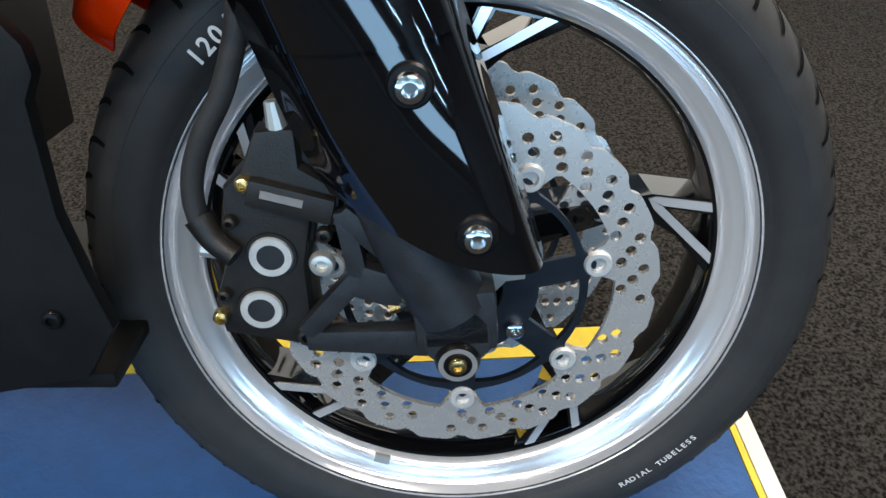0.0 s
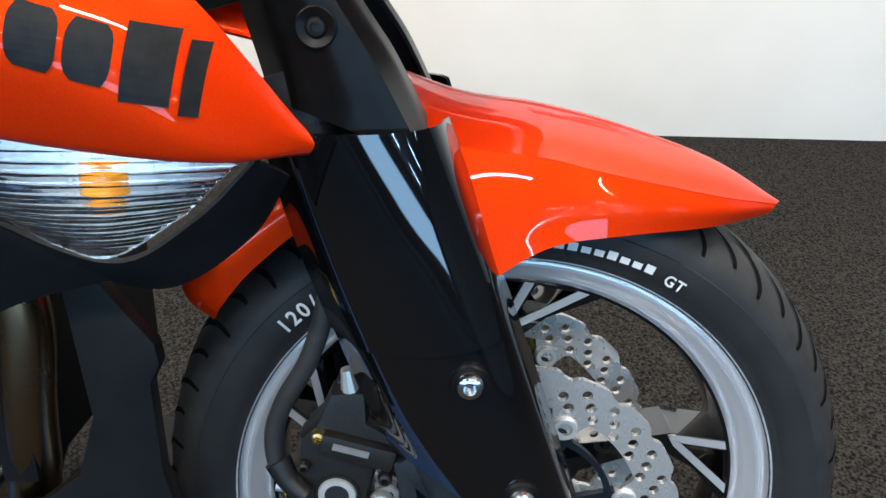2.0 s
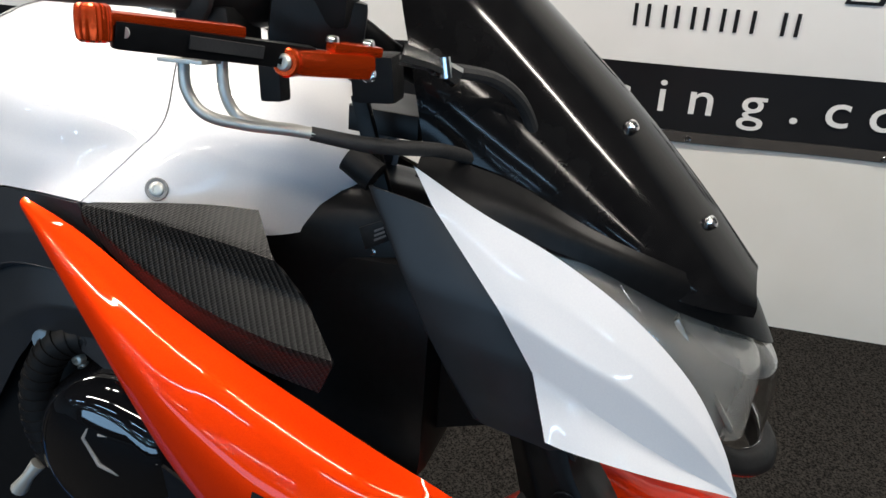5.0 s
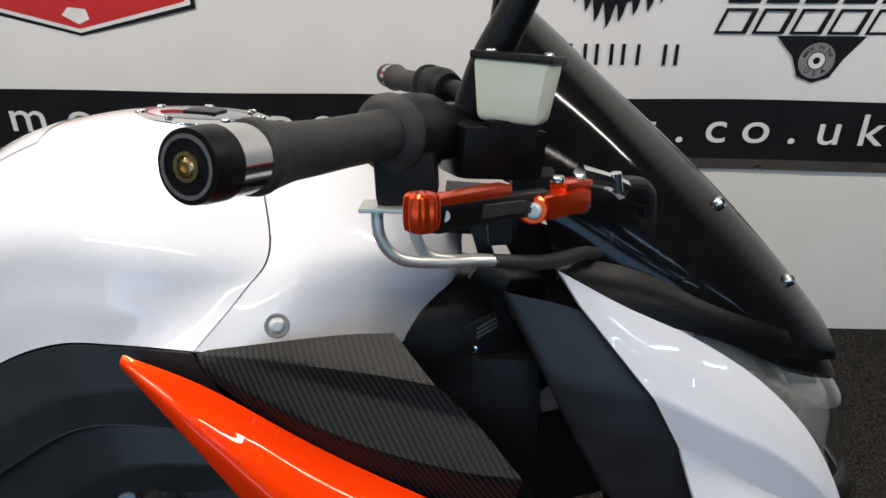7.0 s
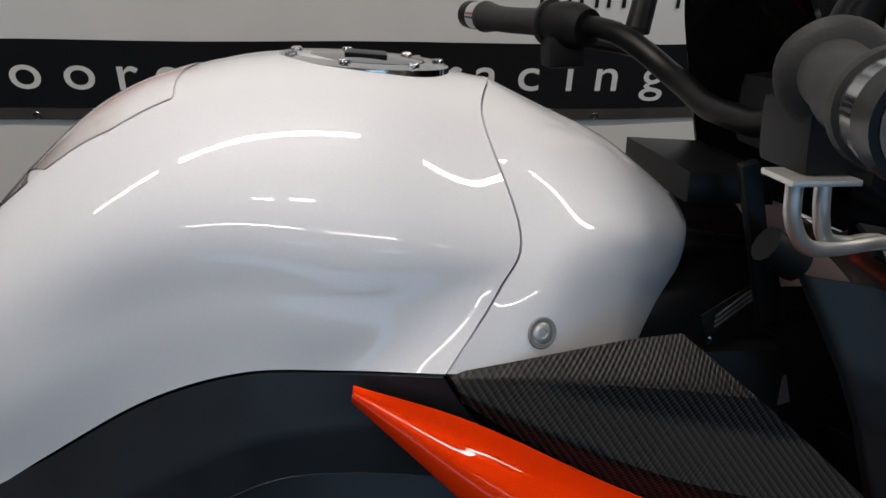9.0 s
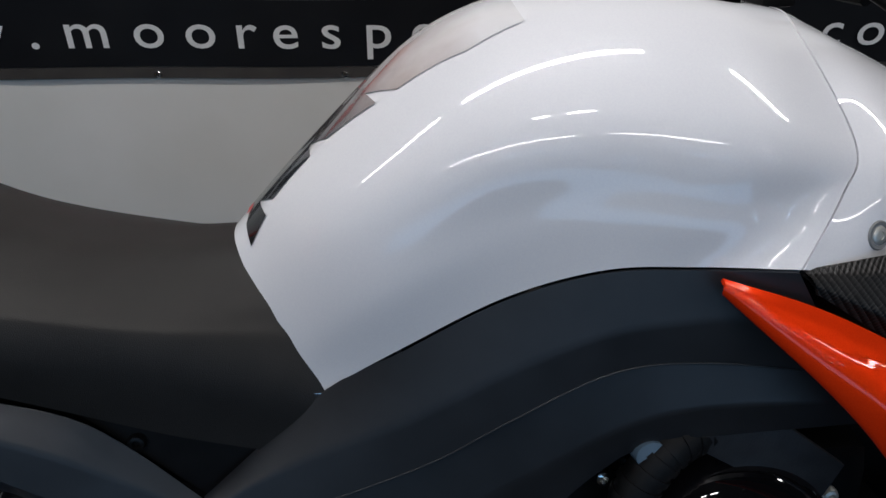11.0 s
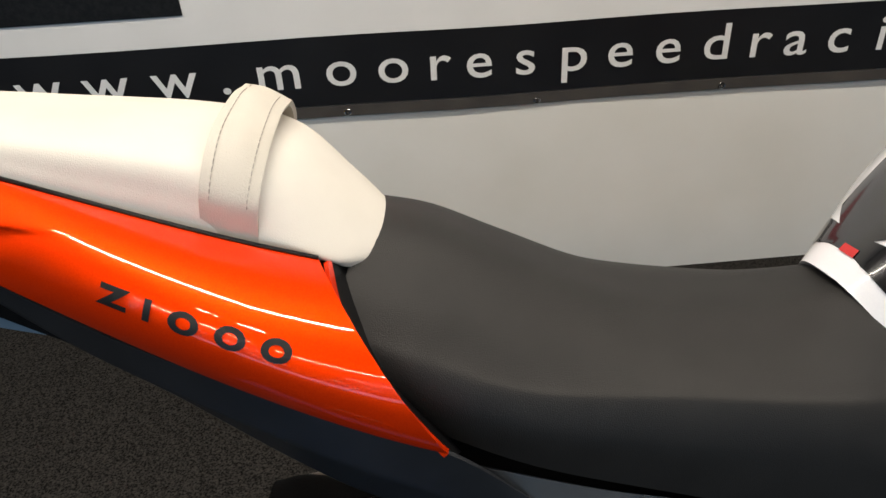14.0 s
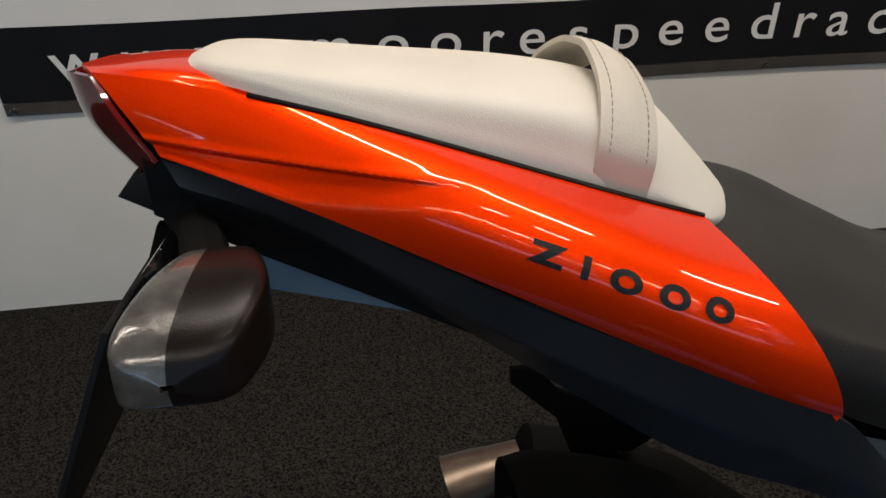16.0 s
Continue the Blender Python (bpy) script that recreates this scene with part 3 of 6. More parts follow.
COVER = [
    [(0.2066, -0.195, 0.948), (0.2416, -0.168, 0.990), (0.2586, -0.145, 1.020), (0.2416, -0.085, 1.083), (0.2566, 0, 1.101)],
    [(0.270, -0.178, 0.936), (0.288, -0.160, 0.990), (0.297, -0.135, 1.022), (0.293, -0.078, 1.066), (0.298, 0, 1.081)],
    [(0.338, -0.124, 0.918), (0.352, -0.117, 0.985), (0.356, -0.104, 1.013), (0.354, -0.062, 1.043), (0.355, 0, 1.053)],
    [(0.378, -0.074, 0.920), (0.400, -0.066, 0.962), (0.407, -0.056, 0.992), (0.407, -0.032, 1.008), (0.408, 0, 1.012)],
    [(0.394, -0.040, 0.936), (0.412, -0.036, 0.960), (0.418, -0.032, 0.985), (0.417, -0.018, 0.998), (0.417, 0, 1.001)],
]
COVER_RAILS = both_sides(COVER)
cover = skin("tank_cover", COVER_RAILS, WHITE, "white front tank cover", 61, 30, 0.006, out=(0, 0, 1))
TANK_TREE, COVER_TREE = skin_tree(TANK_RAILS, 60, 50), skin_tree(COVER_RAILS, 60, 30)
CB, CN, *_ = COVER_TREE.ray_cast(Vector((0.268, -0.4, 0.963)), Vector((0, 1, 0)))
CN = CN if CN.y < 0 else -CN
CBM = Matrix.Translation(CB) @ Vector((0, 0, 1)).rotation_difference(CN).to_matrix().to_4x4()
part("bolt_recess", join(None, lathe([(0.0070, 0.0006), (0.0095, 0.0010), (0.0104, 0.0), (0.0095, -0.001), (0.0070, -0.001)], (0, 0, 0), "z", 28), CBM), PRINT_GREY, cover, "grey recessed ring")
part("bolt", bolt(CB, 0.0064, 0.002, CN), ZINC, cover, "steel socket bolt")
# filler cap on the crest
CAPM = Matrix.Translation((0.160, 0.0, 1.1125)) @ Matrix.Rotation(radians(4), 4, "Y")
cap = part("filler_cap", join(None, lathe([(0.0001, 0.006), (0.030, 0.006), (0.046, 0.004), (0.048, 0.0), (0.048, -0.004), (0.0001, -0.004)], (0, 0, 0), "z", 48), CAPM), BLACK_GLOSS, bike, "black fuel filler cap")
part("cap_ring", join(None, lathe([(0.049, 0.004), (0.060, 0.0045), (0.066, 0.002), (0.067, -0.004), (0.049, -0.004)], (0, 0, 0), "z", 56), CAPM), CHROME, cap, "plated cap ring")
for k in range(7):
    a = 2 * math.pi * k / 7
    part("cap_bolt", bolt(CAPM @ Vector((0.0575 * math.cos(a), 0.0575 * math.sin(a), 0.004)), 0.0045, 0.003, (0, 0, 1)), CHROME, cap)
part("key_flap", join(None, box(-0.014, -0.020, 0.0055, 0.018, 0.020, 0.0085, bevel=0.002), CAPM), BLACK_SATIN, cap)

# tank pad: one toothed print over the crest, black at the seat and fading to pearl forward
CREST_X, CREST_Z = [-0.197, -0.135, -0.035, 0.06], [0.922, 0.987, 1.082, 1.121]
TEETH = [(-0.186, 0.936, 0.030), (-0.1758, 0.9197, 0.0505), (-0.1634, 0.946, 0.0480), (-0.1716, 0.9498, 0.0220), (-0.157, 0.9573, 0.0430), (-0.1257, 0.9937, 0.0450),
         (-0.1273, 0.9967, 0.0180), (-0.1118, 1.0059, 0.0455), (-0.0723, 1.0378, 0.0630), (-0.0801, 1.0404, 0.0390), (-0.056, 1.0475, 0.0690), (-0.0067, 1.0773, 0.0816), (0.036, 1.0968, 0.0800), (0.046, 1.102, 0.0)]


def crest_at(x, z):
    """The place along the crest from which a slanting ray meets (x, z)."""
    xs = np.linspace(-0.26, 0.16, 400)
    return float(np.interp(x + z, xs + np.interp(xs, CREST_X, CREST_Z), xs))


edge = [(crest_at(x, z), w) for x, z, w in TEETH]
outline = []
for (u0, w0), (u1, w1) in zip(edge, edge[1:]):
    outline += [(u0 + (u1 - u0) * k / 6, w0 + (w1 - w0) * k / 6) for k in range(6)]
outline += [(u, -w) for u, w in reversed(outline)]
inside = [(u, w) for u in np.arange(-0.20, 0.06, 0.006) for w in np.arange(-0.078, 0.079, 0.006) if within(u, w, outline)]
verts2, _, faces2, *_ = geometry.delaunay_2d_cdt([Vector(p) for p in outline + inside], [(k, (k + 1) % len(outline)) for k in range(len(outline))], [], 1, 1e-6)
bm = bmesh.new()
put = []
for p in verts2:
    hit, nrm, *_ = TANK_TREE.ray_cast(Vector((p.x - 0.14, p.y, float(np.interp(p.x, CREST_X, CREST_Z)) + 0.14)), Vector((0.707, 0, -0.707)))
    put.append(bm.verts.new(hit + (nrm if nrm.z > 0 else -nrm) * 0.0009) if hit else None)
for f in {tuple(sorted(t)): t for t in faces2}.values():
    if all(put[k] for k in f):
        bm.faces.new([put[k] for k in f])
pad = part("tank_pad", bm, PAD_PRINT, tank, "toothed tank pad fading from black to pearl")


def on_crest(word, size, u, w, turn, mat, label):
    """Letters or a patch on the crest of the tank."""
    own = letters(word, size, size * 0.01) if word else box(-size, -size * 0.28, -0.0001, size, size * 0.28, 0.0001)
    bmesh.ops.transform(own, matrix=Matrix.Translation((u, w, 0)) @ Matrix.Rotation(radians(turn), 4, "Z"), verts=own.verts)
    for v in own.verts:
        hit, nrm, *_ = TANK_TREE.ray_cast(Vector((v.co.x - 0.14, v.co.y, float(np.interp(v.co.x, CREST_X, CREST_Z)) + 0.14)), Vector((0.707, 0, -0.707)))
        if hit:
            v.co = hit + (nrm if nrm.z > 0 else -nrm) * 0.0016
    return part("pad_print", own, mat, pad, label, smooth=False)


on_crest("", 0.0085, -0.181, -0.010, -90, PRINT_RED, "small red patch")
for k, ch in enumerate("Z1000"):
    on_crest(ch.replace("0", "O"), 0.0085, -0.083 - 0.0012 * k, -0.004 - 0.0085 * k, -90, PRINT_RED if k == 0 else PRINT_GREY, "small printed character")

# --- seats and tail ---
SEAT = [
    [(-0.168, -0.112, 0.765), (-0.120, -0.108, 0.805), (-0.137, -0.095, 0.852), (-0.147, -0.085, 0.868), (-0.158, -0.073, 0.885), (-0.181, -0.036, 0.912), (-0.186, 0, 0.916)],
    [(-0.240, -0.118, 0.788), (-0.235, -0.121, 0.840), (-0.240, -0.116, 0.872), (-0.242, -0.108, 0.881), (-0.250, -0.085, 0.894), (-0.260, -0.040, 0.910), (-0.265, 0, 0.913)],
    [(-0.330, -0.118, 0.818), (-0.335, -0.123, 0.860), (-0.340, -0.1185, 0.888), (-0.341, -0.111, 0.897), (-0.345, -0.086, 0.911), (-0.350, -0.040, 0.924), (-0.352, 0, 0.926)],
    [(-0.430, -0.115, 0.849), (-0.435, -0.122, 0.880), (-0.440, -0.1185, 0.904), (-0.441, -0.111, 0.913), (-0.440, -0.086, 0.938), (-0.437, -0.047, 0.961), (-0.436, 0, 0.966)],
    [(-0.490, -0.111, 0.876), (-0.500, -0.117, 0.904), (-0.506, -0.1135, 0.928), (-0.507, -0.104, 0.941), (-0.502, -0.083, 0.964), (-0.490, -0.046, 0.986), (-0.486, 0, 0.992)],
    [(-0.506, -0.105, 0.884), (-0.530, -0.110, 0.914), (-0.545, -0.106, 0.942), (-0.549, -0.098, 0.957), (-0.549, -0.080, 0.978), (-0.536, -0.046, 0.998), (-0.530, 0, 1.003)],
]
skin("rider_seat", both_sides(SEAT), VINYL, "black vinyl rider seat", 61, 44, 0.008, out=(0, 0, 1))
PILLION = [
    [(-0.562, -0.072, 0.990), (-0.548, -0.075, 0.984), (-0.528, -0.054, 0.976), (-0.512, -0.030, 0.969), (-0.506, 0, 0.967)],
    [(-0.566, -0.080, 0.992), (-0.555, -0.083, 0.992), (-0.532, -0.062, 0.988), (-0.514, -0.036, 0.984), (-0.508, 0, 0.983)],
    [(-0.584, -0.087, 0.999), (-0.577, -0.088, 1.007), (-0.562, -0.070, 1.018), (-0.548, -0.042, 1.024), (-0.543, 0, 1.025)],
    [(-0.606, -0.090, 1.007), (-0.603, -0.090, 1.020), (-0.596, -0.080, 1.043), (-0.585, -0.048, 1.058), (-0.580, 0, 1.061)],
    [(-0.642, -0.0905, 1.021), (-0.642, -0.090, 1.038), (-0.642, -0.084, 1.060), (-0.642, -0.055, 1.074), (-0.642, 0, 1.079)],
    [(-0.740, -0.0815, 1.056), (-0.740, -0.080, 1.067), (-0.740, -0.073, 1.080), (-0.740, -0.048, 1.088), (-0.740, 0, 1.091)],
    [(-0.812, -0.061, 1.080), (-0.815, -0.059, 1.088), (-0.818, -0.052, 1.094), (-0.819, -0.034, 1.098), (-0.819, 0, 1.099)],
    [(-0.838, -0.040, 1.083), (-0.843, -0.037, 1.089), (-0.844, -0.030, 1.091), (-0.845, -0.020, 1.092), (-0.846, 0, 1.093)],
]
PILLION_RAILS = both_sides(PILLION)
pillion = skin("pillion_seat", PILLION_RAILS, CREAM, "cream white vinyl pillion seat", 61, 50, 0.008, out=(0, 0, 1))
# grab strap across the pillion seat
STRAP = [
    [(-0.628, -0.0895, 1.0195), (-0.624, -0.093, 1.046), (-0.618, -0.072, 1.073), (-0.612, -0.030, 1.088), (-0.610, 0, 1.090)],
    [(-0.612, -0.0915, 1.0135), (-0.608, -0.095, 1.040), (-0.602, -0.074, 1.068), (-0.598, -0.030, 1.084), (-0.596, 0, 1.087)],
    [(-0.596, -0.0910, 1.0085), (-0.592, -0.094, 1.034), (-0.586, -0.072, 1.058), (-0.582, -0.030, 1.074), (-0.580, 0, 1.077)],
]
STRAP_RAILS = both_sides(STRAP)
strap = skin("grab_strap", STRAP_RAILS, CREAM_STRAP, "grey cream stitched strap", 61, 12, 0.004, out=(0, 0, 1), parent=pillion)
sg = grid_of(STRAP_RAILS, 61, 12)
for col in (2, 9):
    bm = bmesh.new()
    for i in range(2, 58):
        p, q = sg[i][col], sg[i][col] * 0.35 + sg[i + 1][col] * 0.65
        n = np.cross(sg[i + 1][col] - sg[i][col], sg[i][col + 1] - sg[i][col])
        n = n / np.linalg.norm(n) * (0.0006 if n[2] > 0 or n[1] < 0 else -0.0006)
        tube([p + n, q + n], 0.00032, 2, 4, bm, smooth=False)
    part("stitching", bm, THREAD, strap, "grey stitch line")
TAIL_TOP = [(-0.562, -0.093, 0.9970), (-0.650, -0.0925, 1.0285), (-0.733, -0.0840, 1.0550), (-0.815, -0.0635, 1.0795), (-0.888, -0.045, 1.091)]
TAIL_LOW = [(-0.495, -0.143, 0.887), (-0.576, -0.147, 0.929), (-0.692, -0.122, 0.978), (-0.800, -0.085, 1.030), (-0.857, -0.060, 1.045)]


def eased(rail, n, deg=3):
    """The rail, drawn fair: a low curve in x for its width and height."""
    p = np.array(rail)
    ky, kz = np.polyfit(p[:, 0], p[:, 1], deg), np.polyfit(p[:, 0], p[:, 2], deg)
    return [np.array((x, np.polyval(ky, x), np.polyval(kz, x))) for x in np.linspace(p[0, 0], p[-1, 0], n)]


def step(x):
    x = min(max(x, 0.0), 1.0)
    return x * x * (3 - 2 * x)


def tail_side(nu=64, nv=72):
    """Rows from the top edge to the lower one: a full flank in front, a sharp ridge with a hollow under it behind."""
    top, low = eased(TAIL_TOP, nu), eased(TAIL_LOW, nu)
    rows = []
    for j in range(nv):
        v = j / (nv - 1)
        row = []
        for i in range(nu):
            u = i / (nu - 1)
            full = 0.031 * (1 - step((u - 0.15) / 0.75)) + 0.002
            swell = (4 * v * (1 - v)) ** 0.95
            ridge, foot = 0.11 + (u - 0.32), 0.13 + 1.75 * (u - 0.32)
            deep = 0.0080 * step((u - 0.44) / 0.30) * (1 - 0.5 * step((u - 0.75) / 0.25))
            w = (v - ridge) / max(foot - ridge, 0.13)
            hollow = deep * step(w / 0.16) * (1 - step((w - 0.16) / 0.9)) * (1 - step((v - 0.85) / 0.15)) if u > 0.32 else 0.0
            lip = 0.0012 * step((u - 0.36) / 0.34) * math.exp(-((v - ridge + 0.015) / 0.04) ** 2)
            p = top[i] + (low[i] - top[i]) * v
            row.append((float(p[0]), float(p[1] - full * swell - lip + hollow), float(p[2] + 0.25 * full * (4 * v * (1 - v)))))
        rows.append(row)
    return rows


TAIL = tail_side()
TAIL_TREE = skin_tree(TAIL, 64, 72)
tail = skin("tail_fairing", TAIL, ORANGE, "orange tail fairing side", 64, 72)
part("tail_fairing", shell(TAIL, 64, 72, 0.003, True), ORANGE, bike, "orange tail fairing side")
# black tube added to draw the shaded gap between pillion seat and tail
part("seat_gap_shade", tube([(x, y - 0.0004, z + 0.0006) for x, y, z in eased(TAIL_TOP, 9)[:7]], 0.0014, 40, 8), BLACK_SATIN, bike, "black line for the shaded gap under the pillion seat")
DECK = [[(-0.780, -0.068, 1.066), (-0.800, -0.052, 1.083), (-0.800, 0, 1.087)], [(-0.845, -0.0565, 1.084), (-0.850, -0.043, 1.092), (-0.852, 0, 1.095)], [(-0.888, -0.045, 1.091), (-0.895, -0.030, 1.093), (-0.905, 0, 1.092)]]
skin("tail_deck", both_sides(DECK), ORANGE, "orange tail top", 30, 12, out=(0, 0, 1))
LIGHT = [[(-0.889, -0.046, 1.089), (-0.906, -0.025, 1.090), (-0.914, 0, 1.088)], [(-0.878, -0.056, 1.070), (-0.898, -0.028, 1.062), (-0.906, 0, 1.058)], [(-0.862, -0.056, 1.042), (-0.874, -0.028, 1.028), (-0.880, 0, 1.022)]]
skin("tail_light", both_sides(LIGHT), TAIL_RED, "dark red tail light lens", 30, 14, out=(-1, 0, 0))
UNDER = [
    [(-0.857, -0.058, 1.044), (-0.800, -0.083, 1.029), (-0.692, -0.120, 0.977), (-0.576, -0.146, 0.928), (-0.495, -0.141, 0.886), (-0.440, -0.124, 0.832)],
    [(-0.850, -0.062, 1.030), (-0.790, -0.080, 1.008), (-0.690, -0.110, 0.950), (-0.570, -0.128, 0.885), (-0.480, -0.126, 0.835), (-0.420, -0.120, 0.790)],
    [(-0.840, -0.055, 1.018), (-0.772, -0.062, 0.984), (-0.682, -0.080, 0.922), (-0.562, -0.095, 0.838), (-0.462, -0.105, 0.795), (-0.388, -0.112, 0.745)],
]
skin("tail_side_panel", UNDER, PANEL_GREY, "dark grey panel under the tail", 48, 19, mirror=True, hard_v=True)
# dark inner tray that closes seat and tail below
CORE = [
    [(-0.870, -0.045, 1.010), (-0.870, -0.045, 1.060), (-0.870, 0, 1.070)],
    [(-0.700, -0.070, 0.930), (-0.700, -0.075, 1.030), (-0.700, 0, 1.045)],
    [(-0.500, -0.085, 0.830), (-0.500, -0.080, 0.925), (-0.500, 0, 0.945)],
    [(-0.300, -0.085, 0.730), (-0.300, -0.082, 0.862), (-0.300, 0, 0.868)],
    [(-0.120, -0.085, 0.700), (-0.120, -0.085, 0.860), (-0.120, 0, 0.870)],
]
skin("seat_tray", both_sides(CORE), BLACK_SATIN, "black inner tray", 24, 20, out=(0, 0, 1))
part("tray_floor", plate([(-0.87, -0.04), (-0.5, -0.08), (-0.12, -0.08), (-0.12, 0.08), (-0.5, 0.08), (-0.87, 0.04)], (), lambda a, b, h: (a, b, 0.70 + (-0.12 - a) * 0.41 + h), 0.004), BLACK_SATIN, bike, smooth=False)
# orange return edge between seat and tail; black paints its shaded inner part and the gap
FILL = [[(-0.545, -0.055, 0.981), (-0.537, -0.080, 0.951), (-0.521, -0.096, 0.911), (-0.486, -0.115, 0.869)], [(-0.5575, -0.0895, 0.9940), (-0.5505, -0.1220, 0.9750), (-0.5350, -0.1430, 0.9450), (-0.4955, -0.1425, 0.887)]]
EDGE = [tuple(i + (o - i) * 0.84 for i, o in zip(p, q)) for p, q in zip(*FILL)]
skin("seat_side_strip", [EDGE, FILL[1]], ORANGE, "orange return edge beside the seat", 24, 6, mirror=True)
skin("seat_side_shade", [FILL[0], [(x, y, z - 0.0015) for x, y, z in EDGE]], BLACK_SATIN, "black strip for the shaded inner edge and gap beside the seat", 24, 6, mirror=True)


def on_skin(word, size, tree, centre, turn, mat, parent, label, slant=0.0, stretch=1.0):
    """Letters laid on a side of the machine, read from the near side."""
    bm = letters(word, size, 0.0008)
    shear = Matrix(((1, slant, 0, 0), (0, 1, 0, 0), (0, 0, 1, 0), (0, 0, 0, 1)))
    m = Matrix.Translation(centre) @ Matrix.Rotation(radians(turn), 4, "Y") @ Matrix.Rotation(radians(90), 4, "X") @ Matrix.Diagonal((stretch, 1, 1, 1)) @ shear
    bmesh.ops.transform(bm, matrix=m, verts=bm.verts)
    bmesh.ops.triangulate(bm, faces=bm.faces)
    for _ in range(2):
        bmesh.ops.subdivide_edges(bm, edges=[e for e in bm.edges if e.calc_length() > 0.003], cuts=1, use_grid_fill=False)
        bmesh.ops.triangulate(bm, faces=bm.faces)
    return part("lettering", lay(bm, tree, 0.3, (0, 1, 0)), mat, parent, label, smooth=False)


for ch, fx, wide in (("Z", 0.075, 1.60), ("1", 0.253, 1.3), ("0", 0.44, 1.42), ("0", 0.675, 1.42), ("0", 0.905, 1.42)):
    on_skin(ch.replace("0", "O"), 0.0138, TAIL_TREE, (-0.674 + 0.1005 * fx, -0.12, 1.0000 - 0.0385 * fx), 20, PRINT_BLACK, tail, "black character of the model number", -0.05, wide)

# --- under the seat ---
MID = [
    [(-0.477, -0.113, 0.856), (-0.400, -0.119, 0.834), (-0.323, -0.118, 0.811), (-0.280, -0.113, 0.778), (-0.221, -0.113, 0.718)],
    [(-0.462, -0.119, 0.838), (-0.400, -0.130, 0.812), (-0.330, -0.133, 0.785), (-0.282, -0.126, 0.752), (-0.222, -0.119, 0.710)],
    [(-0.446, -0.121, 0.818), (-0.397, -0.133, 0.785), (-0.345, -0.138, 0.755), (-0.285, -0.133, 0.722), (-0.226, -0.121, 0.697)],
    [(-0.430, -0.114, 0.800), (-0.390, -0.118, 0.756), (-0.350, -0.122, 0.722), (-0.300, -0.120, 0.695), (-0.255, -0.118, 0.672)],
]
skin("side_cover", MID, PANEL_GREY, "dark grey side cover below the seat", 40, 25, mirror=True, hard_v=True)
part("inner_gusset", slab([(-0.335, 0.822), (-0.215, 0.713), (-0.150, 0.765), (-0.178, 0.775)], lambda x, z: -0.106, 0.008), BLACK_PLASTIC, bike, "black plastic gusset")
part("gusset_bolt", bolt((-0.271, -0.106, 0.776), 0.0075, 0.006), BLACK_SATIN, bike, "black push bolt")
UPPER = [
    [(-0.222, -0.116, 0.726), (-0.1225, -0.108, 0.8145), (-0.057, -0.131, 0.8625), (0.015, -0.152, 0.9115), (0.080, -0.172, 0.9395), (0.140, -0.185, 0.9455), (0.203, -0.197, 0.9465)],
    [(-0.222, -0.128, 0.720), (-0.142, -0.130, 0.765), (-0.050, -0.150, 0.815), (0.020, -0.166, 0.862), (0.085, -0.181, 0.897), (0.150, -0.190, 0.910), (0.225, -0.196, 0.912)],
    [(-0.219, -0.131, 0.713), (-0.162, -0.136, 0.718), (-0.045, -0.154, 0.774), (0.023, -0.168, 0.823), (0.090, -0.180, 0.866), (0.150, -0.187, 0.876), (0.235, -0.191, 0.868)],
    [(-0.219, -0.126, 0.710), (-0.160, -0.130, 0.714), (-0.043, -0.147, 0.770), (0.025, -0.161, 0.819), (0.092, -0.173, 0.862), (0.151, -0.180, 0.872), (0.235, -0.184, 0.864)],
]
skin("tank_side_panel", UPPER, PANEL_GREY, "dark grey panel below the tank", 56, 25, mirror=True, hard_v=True)
LOWER = [
    [(-0.222, -0.126, 0.716), (-0.163, -0.1285, 0.7165), (-0.0440, -0.1438, 0.7720), (0.024, -0.1578, 0.8210), (0.0910, -0.1698, 0.8640), (0.1510, -0.1776, 0.8740), (0.290, -0.184, 0.866)],
    [(-0.235, -0.133, 0.700), (-0.155, -0.138, 0.685), (-0.030, -0.153, 0.725), (0.042, -0.166, 0.773), (0.105, -0.178, 0.818), (0.165, -0.186, 0.838), (0.290, -0.188, 0.838)],
    [(-0.258, -0.128, 0.680), (-0.150, -0.130, 0.600), (-0.040, -0.140, 0.610), (0.033, -0.150, 0.691), (0.091, -0.163, 0.767), (0.140, -0.172, 0.799), (0.286, -0.180, 0.815)],
]
skin("frame_cover", LOWER, PANEL_GREY, "dark grey frame cover", 56, 23, mirror=True, hard_v=True)
part("panel_lip", tube([(x, y - 0.0003, z) for x, y, z in UPPER[2]], 0.0008, 56, 8), PANEL_GREY, bike, "raised edge of the dark grey panel")
part("tank_clip", box(-0.128, -0.1085, 0.809, -0.118, -0.102, 0.815, bevel=0.0015), CHROME, bike, "small plated clip")
# footrest hanger
hanger = part("footrest_hanger", bar((-0.367, -0.122, 0.726), (-0.455, -0.128, 0.56), 0.04, 0.014, bevel=0.004), CAST_GREY, bike, "grey cast footrest hanger")
part("hanger_arm", bar((-0.372, -0.123, 0.722), (-0.285, -0.122, 0.676), 0.022, 0.012, bevel=0.003), BLACK_SATIN, hanger)
for hx, hz in ((-0.365, 0.729), (-0.290, 0.683)):
    part("hanger_boss", lathe([(0.0001, -0.006), (0.017, -0.006), (0.019, 0.0), (0.019, 0.012), (0.0001, 0.012)], (hx, -0.128, hz), "y", 28), BLACK_GLOSS, hanger)
    part("hanger_bolt", bolt((hx, -0.134, hz), 0.0115, 0.006), CHROME, hanger, "bright socket bolt")

